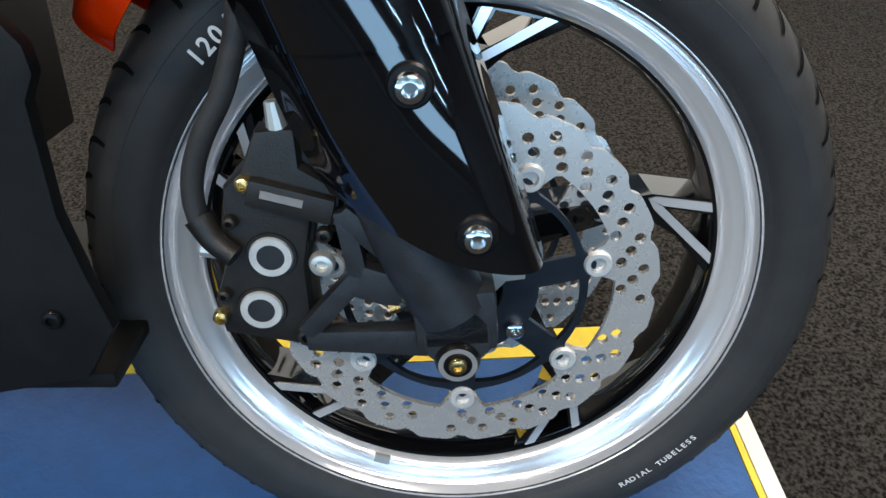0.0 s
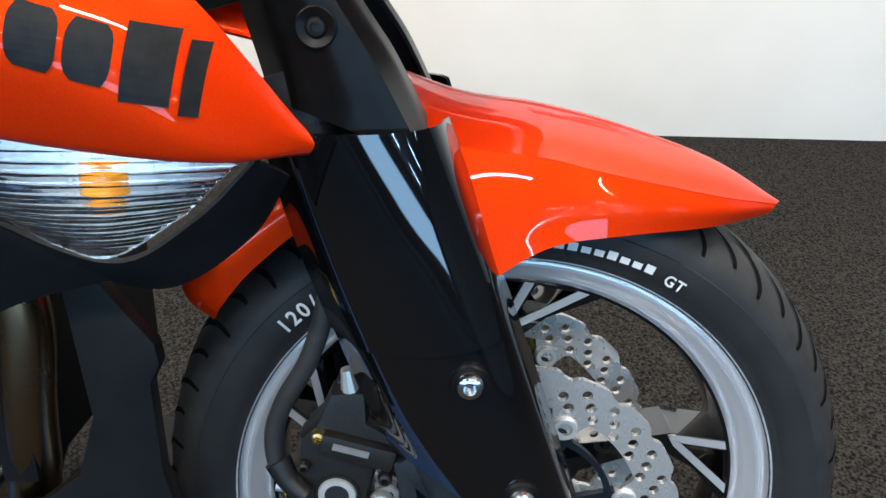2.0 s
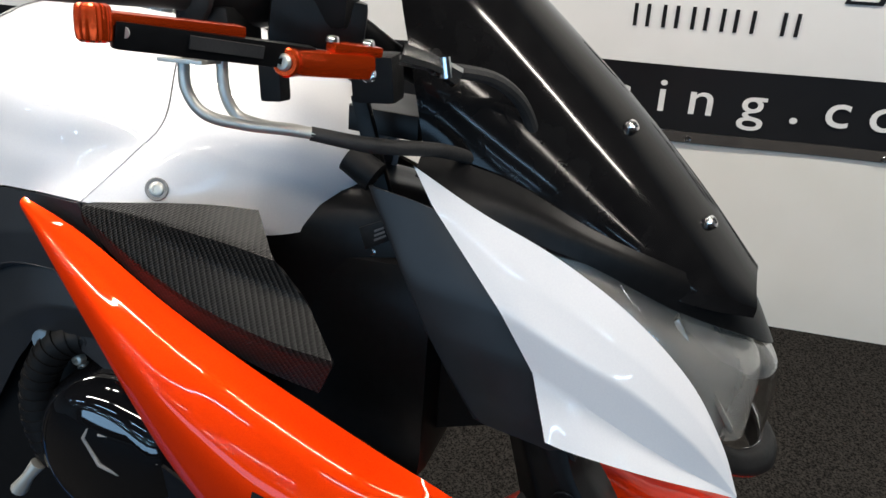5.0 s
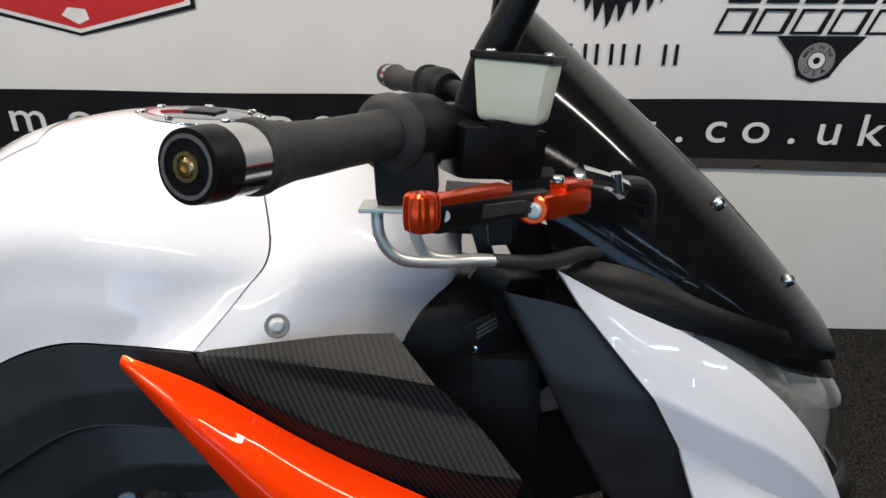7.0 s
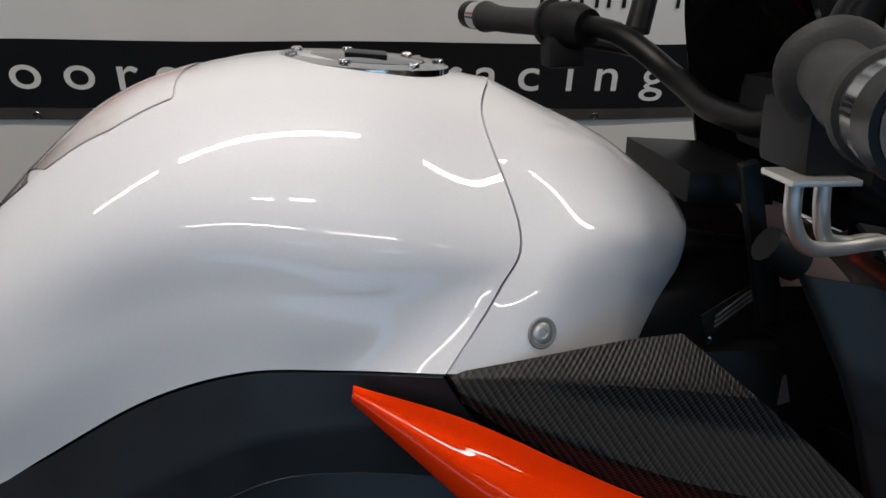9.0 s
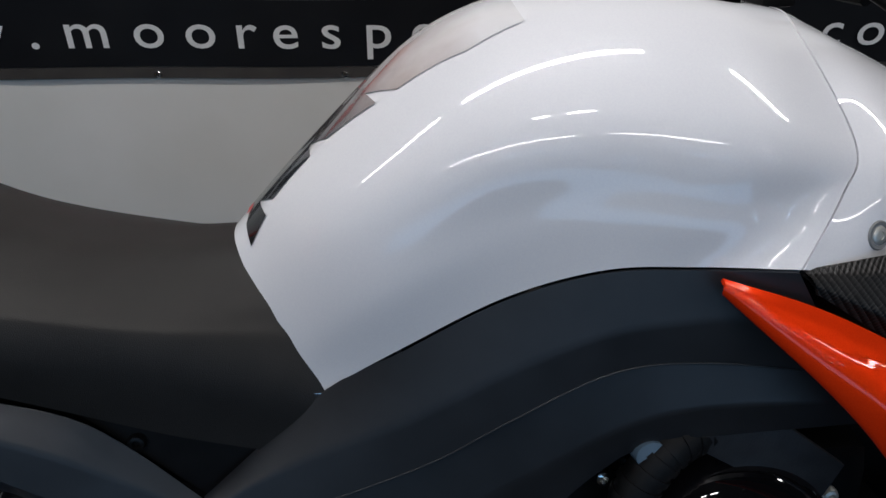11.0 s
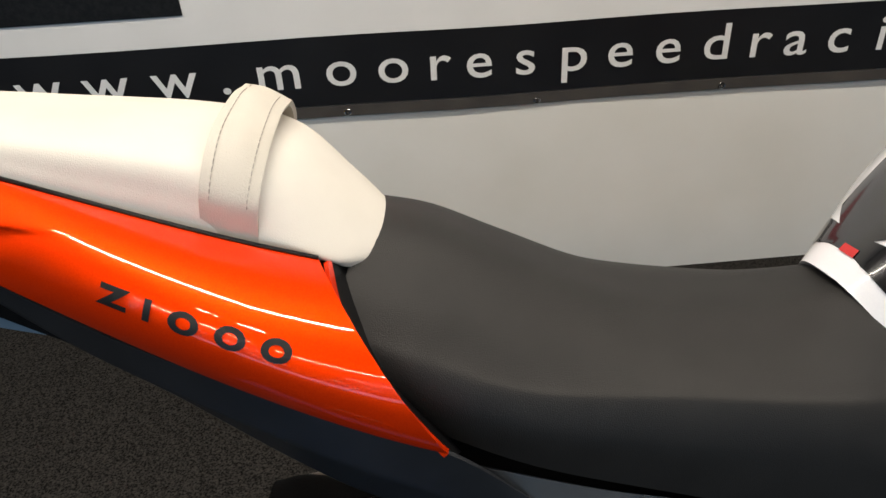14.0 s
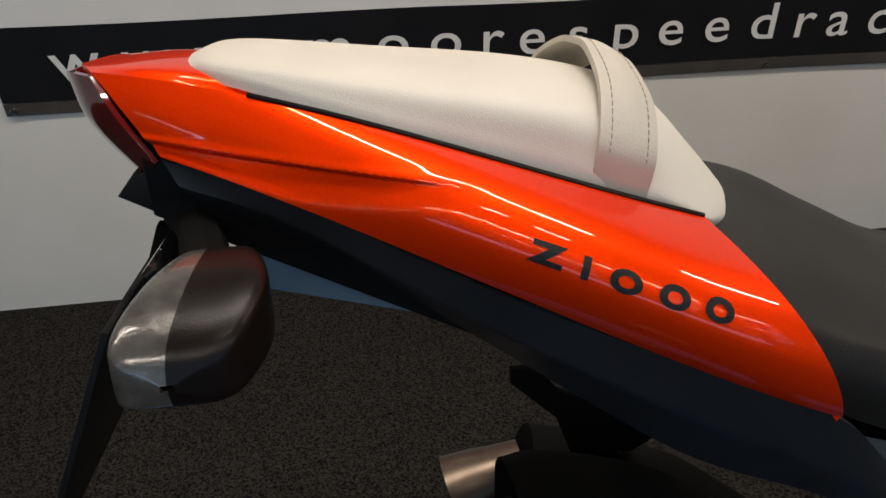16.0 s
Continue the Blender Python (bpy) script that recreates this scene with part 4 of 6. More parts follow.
# --- radiator side shroud and intake ---
SHROUD = [
    [(0.150, -0.200, 0.946), (0.220, -0.211, 0.924), (0.310, -0.226, 0.882), (0.400, -0.240, 0.847), (0.500, -0.243, 0.804), (0.588, -0.230, 0.754), (0.650, -0.197, 0.670)],
    [(0.150, -0.204, 0.944), (0.222, -0.222, 0.910), (0.312, -0.245, 0.857), (0.405, -0.263, 0.816), (0.500, -0.265, 0.778), (0.588, -0.244, 0.728), (0.653, -0.199, 0.666)],
    [(0.149, -0.205, 0.941), (0.226, -0.233, 0.889), (0.320, -0.262, 0.812), (0.420, -0.281, 0.757), (0.510, -0.278, 0.730), (0.592, -0.250, 0.697), (0.654, -0.200, 0.663)],
    [(0.149, -0.204, 0.937), (0.236, -0.236, 0.858), (0.330, -0.254, 0.748), (0.405, -0.266, 0.706), (0.500, -0.264, 0.684), (0.600, -0.244, 0.666), (0.652, -0.199, 0.659)],
    [(0.150, -0.202, 0.935), (0.244, -0.226, 0.853), (0.338, -0.238, 0.744), (0.408, -0.248, 0.701), (0.500, -0.248, 0.678), (0.598, -0.230, 0.660), (0.650, -0.197, 0.657)],
]
SHROUD_TREE = skin_tree(SHROUD, 60, 36)
shroud = skin("side_shroud", SHROUD, ORANGE, "orange radiator side shroud", 60, 36)
part("side_shroud", shell(SHROUD, 60, 36, 0.003, True), ORANGE, bike, "orange radiator side shroud")
# maker's mark: eight slanted black shapes of its size
MARK = [(0.415, 0.0318, 0.0335, 0.733), (0.449, 0.0232, 0.026, 0.730), (0.477, 0.0327, 0.026, 0.725), (0.512, 0.0215, 0.026, 0.716), (0.537, 0.0181, 0.026, 0.711), (0.557, 0.0172, 0.026, 0.704), (0.577, 0.0189, 0.034, 0.694), (0.599, 0.0077, 0.033, 0.686)]
for x0, mw, mh, z0 in MARK:
    own = bmesh.new()
    rows = []
    for k in range(9):
        v = k / 8
        trim = 0.18 * mw * abs(2 * v - 1) ** 4 if mh < 0.03 else 0.0
        rows.append([own.verts.new((x0 + trim + (mw - 2 * trim) * i / 8 + 0.16 * mh * v, -0.3, z0 - 0.22 * mw * i / 8 + mh * v)) for i in range(9)])
    for k in range(8):
        for i in range(8):
            own.faces.new((rows[k][i], rows[k][i + 1], rows[k + 1][i + 1], rows[k + 1][i]))
    part("mark_block", lay(own, SHROUD_TREE, 0.3, (0, 1, 0), 0.0012), PRINT_BLACK, shroud, "slanted black block of the maker's mark", smooth=False)
INTAKE = [
    [(0.206, -0.193, 0.947), (0.245, -0.189, 0.951), (0.285, -0.184, 0.955), (0.325, -0.176, 0.957), (0.363, -0.168, 0.956)],
    [(0.208, -0.197, 0.946), (0.255, -0.200, 0.945), (0.305, -0.205, 0.942), (0.355, -0.207, 0.937), (0.398, -0.208, 0.930)],
    [(0.210, -0.200, 0.944), (0.265, -0.206, 0.936), (0.325, -0.211, 0.924), (0.385, -0.214, 0.910), (0.434, -0.215, 0.898)],
    [(0.212, -0.203, 0.940), (0.275, -0.222, 0.914), (0.345, -0.236, 0.890), (0.415, -0.243, 0.874), (0.468, -0.242, 0.867)],
    [(0.214, -0.205, 0.934), (0.268, -0.218, 0.902), (0.345, -0.231, 0.866), (0.405, -0.238, 0.848), (0.455, -0.240, 0.8385)],
]
skin("air_intake", INTAKE, CARBON, "carbon-look air intake", 40, 24, 0.004, mirror=True, hard_v=True)
# clear front indicator under the shroud
LENS = [
    [(0.420, -0.226, 0.672), (0.485, -0.238, 0.676), (0.550, -0.238, 0.672), (0.624, -0.222, 0.662)],
    [(0.452, -0.230, 0.650), (0.503, -0.240, 0.643), (0.550, -0.240, 0.638), (0.604, -0.224, 0.644)],
    [(0.490, -0.214, 0.622), (0.520, -0.220, 0.609), (0.548, -0.220, 0.604), (0.586, -0.211, 0.626)],
]
lens = skin("front_indicator", LENS, RIBBED, "clear ribbed front indicator lens", 30, 20, 0.0025)
lens.visible_shadow = False
part("indicator_bowl", shell([[(x, y + 0.028, z) for x, y, z in r] for r in LENS], 20, 14, 0.003), REFLECTOR, lens, "silvered reflector")
bulb = lathe([(0.0001, -0.016), (0.009, -0.012), (0.013, -0.003), (0.012, 0.006), (0.0001, 0.010)], (0.545, -0.212, 0.642), "z", 18)
part("amber_bulb", bulb, AMBER, lens, "amber bulb")
LOWCOVER = [
    [(0.290, -0.216, 0.715), (0.360, -0.222, 0.686), (0.425, -0.226, 0.668), (0.486, -0.212, 0.622), (0.545, -0.212, 0.598)],
    [(0.290, -0.196, 0.640), (0.360, -0.202, 0.628), (0.420, -0.206, 0.618), (0.480, -0.204, 0.600), (0.545, -0.206, 0.590)],
    [(0.290, -0.130, 0.500), (0.350, -0.140, 0.505), (0.410, -0.155, 0.525), (0.470, -0.175, 0.556), (0.540, -0.196, 0.582)],
]
skin("radiator_cover", LOWCOVER, BLACK_PLASTIC, "black radiator side cover", 30, 16)
HOUSING = [
    [(0.430, -0.222, 0.660), (0.488, -0.213, 0.617), (0.548, -0.219, 0.600), (0.590, -0.209, 0.622), (0.626, -0.216, 0.657)],
    [(0.430, -0.204, 0.640), (0.490, -0.196, 0.598), (0.552, -0.200, 0.584), (0.600, -0.194, 0.612), (0.634, -0.204, 0.650)],
    [(0.430, -0.165, 0.610), (0.490, -0.155, 0.570), (0.552, -0.160, 0.560), (0.606, -0.160, 0.595), (0.636, -0.180, 0.640)],
]
skin("indicator_housing", HOUSING, BLACK_PLASTIC, "black housing round the indicator", 30, 14, parent=lens)
PISTON = material("satin_aluminium_ring", (0.72, 0.71, 0.68), 0.45, 0.5, 0.0, (0.60, 0.59, 0.57), 80)
TITANIUM = material("brown_tinted_steel", (0.20, 0.155, 0.12), 0.38, 1.0, 0.0, (0.14, 0.105, 0.08), 30, rough_var=0.1)

# --- cockpit nose ---
COWL = [
    [(0.497, -0.163, 1.010), (0.553, -0.158, 0.979), (0.618, -0.148, 0.947), (0.680, -0.136, 0.905), (0.735, -0.121, 0.850), (0.770, -0.114, 0.795), (0.790, -0.112, 0.749)],
    [(0.515, -0.167, 0.982), (0.570, -0.164, 0.947), (0.636, -0.156, 0.907), (0.692, -0.144, 0.870), (0.741, -0.128, 0.826), (0.772, -0.117, 0.783), (0.790, -0.1125, 0.7485)],
    [(0.580, -0.173, 0.903), (0.612, -0.170, 0.888), (0.648, -0.163, 0.868), (0.695, -0.151, 0.842), (0.742, -0.134, 0.803), (0.772, -0.119, 0.770), (0.790, -0.113, 0.748)],
    [(0.609, -0.160, 0.850), (0.633, -0.158, 0.838), (0.660, -0.152, 0.822), (0.700, -0.141, 0.797), (0.742, -0.127, 0.772), (0.772, -0.117, 0.756), (0.790, -0.113, 0.7475)],
    [(0.627, -0.171, 0.796), (0.645, -0.168, 0.790), (0.672, -0.162, 0.783), (0.706, -0.151, 0.773), (0.745, -0.133, 0.760), (0.772, -0.119, 0.751), (0.789, -0.113, 0.746)],
]
skin("headlight_cowl", COWL, WHITE, "white pointed headlight cowl side", 48, 33, 0.004, mirror=True, hard_v=True)
INNER = [
    [(0.452, -0.143, 0.984), (0.459, -0.150, 0.985), (0.500, -0.153, 0.978), (0.548, -0.150, 0.962)],
    [(0.490, -0.150, 0.913), (0.499, -0.160, 0.912), (0.552, -0.163, 0.905), (0.606, -0.158, 0.892)],
    [(0.511, -0.149, 0.869), (0.520, -0.158, 0.867), (0.570, -0.162, 0.860), (0.628, -0.153, 0.848)],
    [(0.532, -0.138, 0.825), (0.542, -0.147, 0.822), (0.595, -0.150, 0.806), (0.640, -0.140, 0.790)],
    [(0.552, -0.128, 0.786), (0.564, -0.136, 0.781), (0.606, -0.138, 0.7735), (0.652, -0.130, 0.7585)],
    [(0.556, -0.120, 0.783), (0.568, -0.126, 0.776), (0.608, -0.128, 0.768), (0.652, -0.120, 0.754)],
]
skin("cowl_inner_panel", INNER, PANEL_GREY, "black panel behind the cowl", 30, 31, mirror=True, hard_v=True)
part("panel_bolt", bolt((0.430, -0.070, 0.9015), 0.0055, 0.004), CHROME, bike, "small bright screw")
SCREENS = [
    [(0.497, -0.128, 1.004), (0.480, -0.128, 1.080), (0.455, -0.104, 1.165), (0.450, -0.052, 1.222), (0.455, 0, 1.240)],
    [(0.570, -0.128, 0.969), (0.562, -0.124, 1.030), (0.552, -0.100, 1.098), (0.550, -0.050, 1.143), (0.553, 0, 1.154)],
    [(0.650, -0.117, 0.934), (0.648, -0.112, 0.975), (0.643, -0.090, 1.022), (0.645, -0.045, 1.060), (0.648, 0, 1.070)],
    [(0.728, -0.096, 0.908), (0.728, -0.090, 0.928), (0.725, -0.070, 0.957), (0.724, -0.035, 0.984), (0.726, 0, 0.992)],
    [(0.782, -0.060, 0.893), (0.784, -0.055, 0.901), (0.783, -0.042, 0.912), (0.784, -0.020, 0.921), (0.786, 0, 0.924)],
]
SCREEN_RAILS = both_sides(SCREENS)
screen = skin("windscreen", SCREEN_RAILS, SCREEN, "black tinted windscreen", 61, 40, 0.004, out=(0.5, 0, 1))
NOSE = [
    [(0.496, -0.133, 1.018), (0.570, -0.131, 1.001), (0.640, -0.123, 0.968), (0.712, -0.097, 0.938), (0.765, -0.047, 0.909), (0.788, 0, 0.899)],
    [(0.496, -0.146, 1.012), (0.566, -0.144, 0.986), (0.642, -0.131, 0.957), (0.713, -0.102, 0.926), (0.770, -0.055, 0.897), (0.799, 0, 0.880)],
    [(0.497, -0.156, 1.002), (0.562, -0.151, 0.968), (0.640, -0.133, 0.941), (0.712, -0.102, 0.904), (0.777, -0.057, 0.875), (0.813, 0, 0.853)],
]
skin("nose_trim", [r + [(x, -y, z) for x, y, z in reversed(r[:-1])] for r in NOSE], BLACK_SATIN, "satin black nose panel", 60, 9, 0.003, out=(0.5, -0.3, 1))
SCR_TREE = skin_tree(SCREEN_RAILS, 60, 40)
for bx, bz in ((0.655, 1.044), (0.733, 0.968)):
    for side in (-1, 1):
        hit, nrm, *_ = SCR_TREE.ray_cast(Vector((bx, side * 0.4, bz)), Vector((0, -side, 0)))
        if hit:
            nrm = nrm if nrm.y * side > 0 else -nrm
            part("screen_bolt", bolt(hit, 0.0065, 0.006, nrm), CHROME, screen, "bright screen bolt")
LAMP = [
    [(0.615, -0.130, 0.942), (0.671, -0.115, 0.930), (0.720, -0.091, 0.903), (0.775, -0.045, 0.879), (0.804, 0, 0.859)],
    [(0.672, -0.127, 0.897), (0.722, -0.115, 0.872), (0.770, -0.089, 0.848), (0.806, -0.050, 0.836), (0.822, 0, 0.828)],
    [(0.745, -0.110, 0.818), (0.766, -0.100, 0.795), (0.791, -0.078, 0.776), (0.812, -0.045, 0.768), (0.820, 0, 0.764)],
]
LAMP_RAILS = [r + [(x, -y, z) for x, y, z in reversed(r[:-1])] for r in LAMP]
lamp = skin("headlight", LAMP_RAILS, CLEAR, "clear headlight lens", 48, 18, 0.002, out=(1, 0, 0))
lamp.visible_shadow = False
part("lamp_bowl", shell([[(x - 0.016, y * 0.93, z) for x, y, z in r] for r in LAMP_RAILS], 40, 12, 0.003, out=(1, 0, 0)), LAMP_GREY, lamp, "grey silvered lamp bowl")
for side in (-1, 1):
    part("lamp_divider", bar((0.716, side * 0.082, 0.892), (0.780, side * 0.068, 0.790), 0.005, 0.02, bevel=0.002), LAMP_GREY, lamp)
    part("lamp_projector", lathe([(0.0001, 0.0), (0.022, 0.004), (0.026, 0.010), (0.028, 0.020), (0.028, 0.030), (0.0001, 0.03)], (0.778, side * 0.040, 0.826), "x", 28, turn=Matrix.Rotation(radians(180), 3, "Z")), CHROME, lamp)
CHIN = [
    [(0.740, -0.108, 0.818), (0.764, -0.099, 0.792), (0.790, -0.077, 0.7735), (0.8105, -0.0445, 0.7655), (0.8185, 0, 0.7615)],
    [(0.748, -0.107, 0.793), (0.768, -0.102, 0.780), (0.797, -0.081, 0.767), (0.820, -0.047, 0.761), (0.831, 0, 0.757)],
    [(0.754, -0.108, 0.776), (0.774, -0.104, 0.764), (0.803, -0.083, 0.752), (0.826, -0.048, 0.745), (0.836, 0, 0.742)],
    [(0.748, -0.092, 0.768), (0.762, -0.088, 0.756), (0.787, -0.070, 0.745), (0.806, -0.040, 0.738), (0.814, 0, 0.735)],
]
skin("lamp_chin", [r + [(x, -y, z) for x, y, z in reversed(r[:-1])] for r in CHIN], BLACK_PLASTIC, "black plastic lamp surround", 40, 12, 0.004, out=(1, 0, 0))

# --- frame head and engine ---
head = part("frame_head", shell(both_sides([
    [(0.10, -0.115, 0.80), (0.10, -0.125, 0.90), (0.10, 0, 0.93)],
    [(0.26, -0.100, 0.78), (0.26, -0.115, 0.91), (0.26, 0, 0.94)],
    [(0.38, -0.075, 0.76), (0.38, -0.085, 0.94), (0.38, 0, 0.965)],
    [(0.50, -0.045, 0.74), (0.50, -0.050, 0.93), (0.50, 0, 0.955)],
]), 24, 20, 0.006, out=(0, 0, 1)), BLACK_SATIN, bike, "black frame head")
part("data_plate", slab([(0.426, 0.904), (0.479, 0.931), (0.473, 0.947), (0.419, 0.926)], lambda x, z: -0.079 + (x - 0.42) * 0.35, 0.002, bevel=0.0005), PRINT_BLACK, head, "black data plate")
for k in range(3):
    part("plate_print", slab([(0.434, 0.9135 + k * 0.0045), (0.470, 0.9315 + k * 0.0045), (0.4693, 0.9333 + k * 0.0045), (0.4333, 0.9153 + k * 0.0045)], lambda x, z: -0.0802 + (x - 0.42) * 0.35, 0.001, bevel=0), PRINT_DIM, head, smooth=False)
part("frame_sticker", slab([(0.501, 0.831), (0.517, 0.836), (0.509, 0.862), (0.495, 0.853)], lambda x, z: -0.064, 0.001, bevel=0), PRINT_DIM, head)
for hx, hz in ((0.436, 0.868), (0.446, 0.878), (0.452, 0.846)):
    part("frame_bolt", bolt((hx, -0.072, hz), 0.006, 0.006), BLACK_GLOSS, head)
# added black backing that keeps the gap behind the cowl dark
part("gap_backing", slab([(0.40, 0.90), (0.455, 0.93), (0.53, 0.93), (0.60, 0.85), (0.62, 0.78), (0.60, 0.735), (0.48, 0.70), (0.40, 0.76)], lambda x, z: -0.040, 0.006), BLACK_PLASTIC, bike, "black plate added to close the dark gap behind the cowl")
part("airbox", box(0.28, -0.085, 0.66, 0.50, 0.085, 0.90, bevel=0.03), BLACK_SATIN, bike, "black airbox")
engine = part("engine_block", box(-0.06, -0.135, 0.36, 0.34, 0.135, 0.76, bevel=0.03), BLACK_SATIN, bike, "black engine block")
for k in range(6):
    part("cooling_fin", box(0.14, -0.150, 0.60 + k * 0.018, 0.36, 0.150, 0.606 + k * 0.018, bevel=0.002), BLACK_SATIN, engine)
cover_e = part("clutch_cover", lathe([(0.0001, -0.045), (0.055, -0.044), (0.070, -0.036), (0.082, -0.020), (0.088, 0.0), (0.088, 0.05), (0.0001, 0.05)], (0.205, -0.160, 0.690), "y", 48), BLACK_GLOSS, engine, "gloss black engine cover")
for pts in ([(0.205, 0.735), (0.245, 0.735), (0.270, 0.700), (0.262, 0.690)], [(0.212, 0.722), (0.240, 0.722), (0.256, 0.700)], [(0.205, 0.735), (0.195, 0.715), (0.212, 0.690), (0.258, 0.672)]):
    part("cover_rib", tube([(x, -0.2055 + 2.2 * ((x - 0.205) ** 2 + (z - 0.69) ** 2), z) for x, z in pts], 0.0022, len(pts), 8, smooth=False), PRINT_GREY, cover_e)
for k in range(7):
    a = 2 * math.pi * k / 7 + 0.4
    part("cover_bolt", bolt((0.205 + 0.094 * math.cos(a), -0.150, 0.690 + 0.094 * math.sin(a)), 0.007, 0.008), ZINC, engine)
part("breather_hose", tube([(0.185, -0.150, 0.800), (0.145, -0.165, 0.790), (0.118, -0.170, 0.750), (0.112, -0.170, 0.700), (0.125, -0.165, 0.650)], 0.017, 30, 14), BLACK_PLASTIC, engine, "black ribbed hose")
for k in range(16):
    u = catmull([(0.185, -0.150, 0.800), (0.145, -0.165, 0.790), (0.118, -0.170, 0.750), (0.112, -0.170, 0.700), (0.125, -0.165, 0.650)], 34)
    part("hose_rib", tube([u[2 * k], u[2 * k + 1]], 0.0185, 2, 14, smooth=False), BLACK_PLASTIC, engine)
part("heat_guard", slab([(0.135, 0.812), (0.215, 0.822), (0.285, 0.770), (0.270, 0.735), (0.235, 0.750), (0.150, 0.800)], lambda x, z: -0.172, 0.006), CAST_GREY, engine, "grey guard plate")
part("sensor_cap", lathe([(0.0001, -0.012), (0.012, -0.010), (0.014, 0.0), (0.014, 0.02), (0.0001, 0.02)], (0.128, -0.165, 0.790), "y", 16), SMOKE_BLUE, engine, "blue grey cap")
part("cable_end", tube([(0.118, -0.185, 0.655), (0.108, -0.190, 0.640), (0.095, -0.190, 0.622)], [0.008, 0.006, 0.009], 10, 12), ZINC, engine, "plated cable fitting")
part("engine_bolt", bolt((0.101, -0.146, 0.752), 0.007, 0.007), CHROME, engine)
part("engine_bolt", bolt((0.118, -0.142, 0.722), 0.007, 0.007), CHROME, engine)
for y in (-0.110, -0.040, 0.040, 0.110):
    q = max(0.0, (y + 0.10) * 0.40)
    part("exhaust_header", tube([(0.290, y, 0.600), (0.392 - q, y, 0.585), (0.424 - q, y, 0.525), (0.416 - q, y, 0.440), (0.398 - q, y * 0.9, 0.345), (0.345 - q, y * 0.7, 0.270), (0.230, y * 0.5, 0.250)], 0.0195, 40, 18), BRONZE, bike, "heat-tinted steel exhaust header")
RAD = [(0.395, 0.262), (0.455, 0.268), (0.518, 0.280), (0.543, 0.321), (0.533, 0.360), (0.524, 0.405), (0.523, 0.477), (0.531, 0.493), (0.529, 0.509), (0.515, 0.528), (0.487, 0.568), (0.470, 0.560), (0.478, 0.450), (0.462, 0.400), (0.425, 0.370), (0.395, 0.365)]
part("belly_cowl", slab(RAD, lambda x, z: -0.140, 0.012, bevel=0.003), BLACK_PLASTIC, bike, "black belly cowl side")
part("cowl_screw", bolt((0.505, -0.141, 0.330), 0.007, 0.004), BLACK_SATIN, bike)
part("radiator", box(0.395, -0.125, 0.380, 0.422, 0.125, 0.690, bevel=0.004), BLACK_PLASTIC, bike, "black radiator core")
part("belly_pan", box(0.36, -0.128, 0.262, 0.53, 0.128, 0.275, bevel=0.004), BLACK_PLASTIC, bike)

# --- front wheel ---
WC = (0.783, 0.006, 0.3045)
WX, WY, WZ = WC


def tyre(centre, r, half, name, label):
    k = half / 0.061
    prof = [(r - 0.072, -0.050 * k), (r - 0.058, -0.058 * k), (r - 0.038, -0.0615 * k), (r - 0.024, -0.0575 * k), (r - 0.013, -0.044 * k), (r - 0.005, -0.026 * k), (r, 0)]
    prof = [tuple(p) for p in catmull(prof, 22)]
    prof += [(a, -b) for a, b in prof[-2::-1]]
    ob = part(name, lathe(prof, centre, segs=120), RUBBER, bike, label)
    return ob, prof


front_tyre, TPROF = tyre(WC, 0.3075, 0.0625, "front_tyre", "black radial front tyre")
part("sidewall", lathe([(0.240, -0.0535), (0.247, -0.0595), (0.258, -0.0632), (0.2700, -0.0640), (0.2710, -0.0620), (0.250, -0.056)], WC, segs=120), TYRE_SIDE, front_tyre, "brown black sidewall")


def tread_cut_shades(owner, centre, count, prof):
    """Narrow black strips on the near half of the tread, painted shade for its cuts, leaning with the pattern."""
    near = [p for p in prof if p[1] <= 0.0]
    near = near[min(range(len(near)), key=lambda k: near[k][1]):]
    rr, hh = np.array([p[0] for p in near]), np.array([p[1] for p in near])
    k0 = -hh.min() / 0.0615
    for h0, h1, skew, off in ((-0.0585, -0.006, 0.150, 0.0), (-0.0535, -0.020, 0.105, 0.5), (-0.030, -0.012, 0.045, 0.25)):
        bm = bmesh.new()
        left, right = [], []
        for i in range(19):
            u = i / 18
            h = (h0 + (h1 - h0) * u) * k0
            rad = np.interp(h, hh, rr) + 0.0011
            w = 0.0095 * (0.3 + 0.7 * math.sin(math.pi * min(1, u * 0.8 + 0.15)))
            for row, s in ((left, -1), (right, 1)):
                row.append(bm.verts.new((rad * math.cos(skew * u ** 1.7 + s * w), h, rad * math.sin(skew * u ** 1.7 + s * w))))
        for i in range(18):
            bm.faces.new((left[i], left[i + 1], right[i + 1], right[i]))
        first = part("tread_cut_shade", bm, GROOVE_SHADE, owner)
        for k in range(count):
            ob = first if k == 0 else new("tread_cut_shade", first.data)
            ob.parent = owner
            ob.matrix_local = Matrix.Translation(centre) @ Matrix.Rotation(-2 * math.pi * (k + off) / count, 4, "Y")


tread_cut_shades(front_tyre, WC, 30, TPROF)


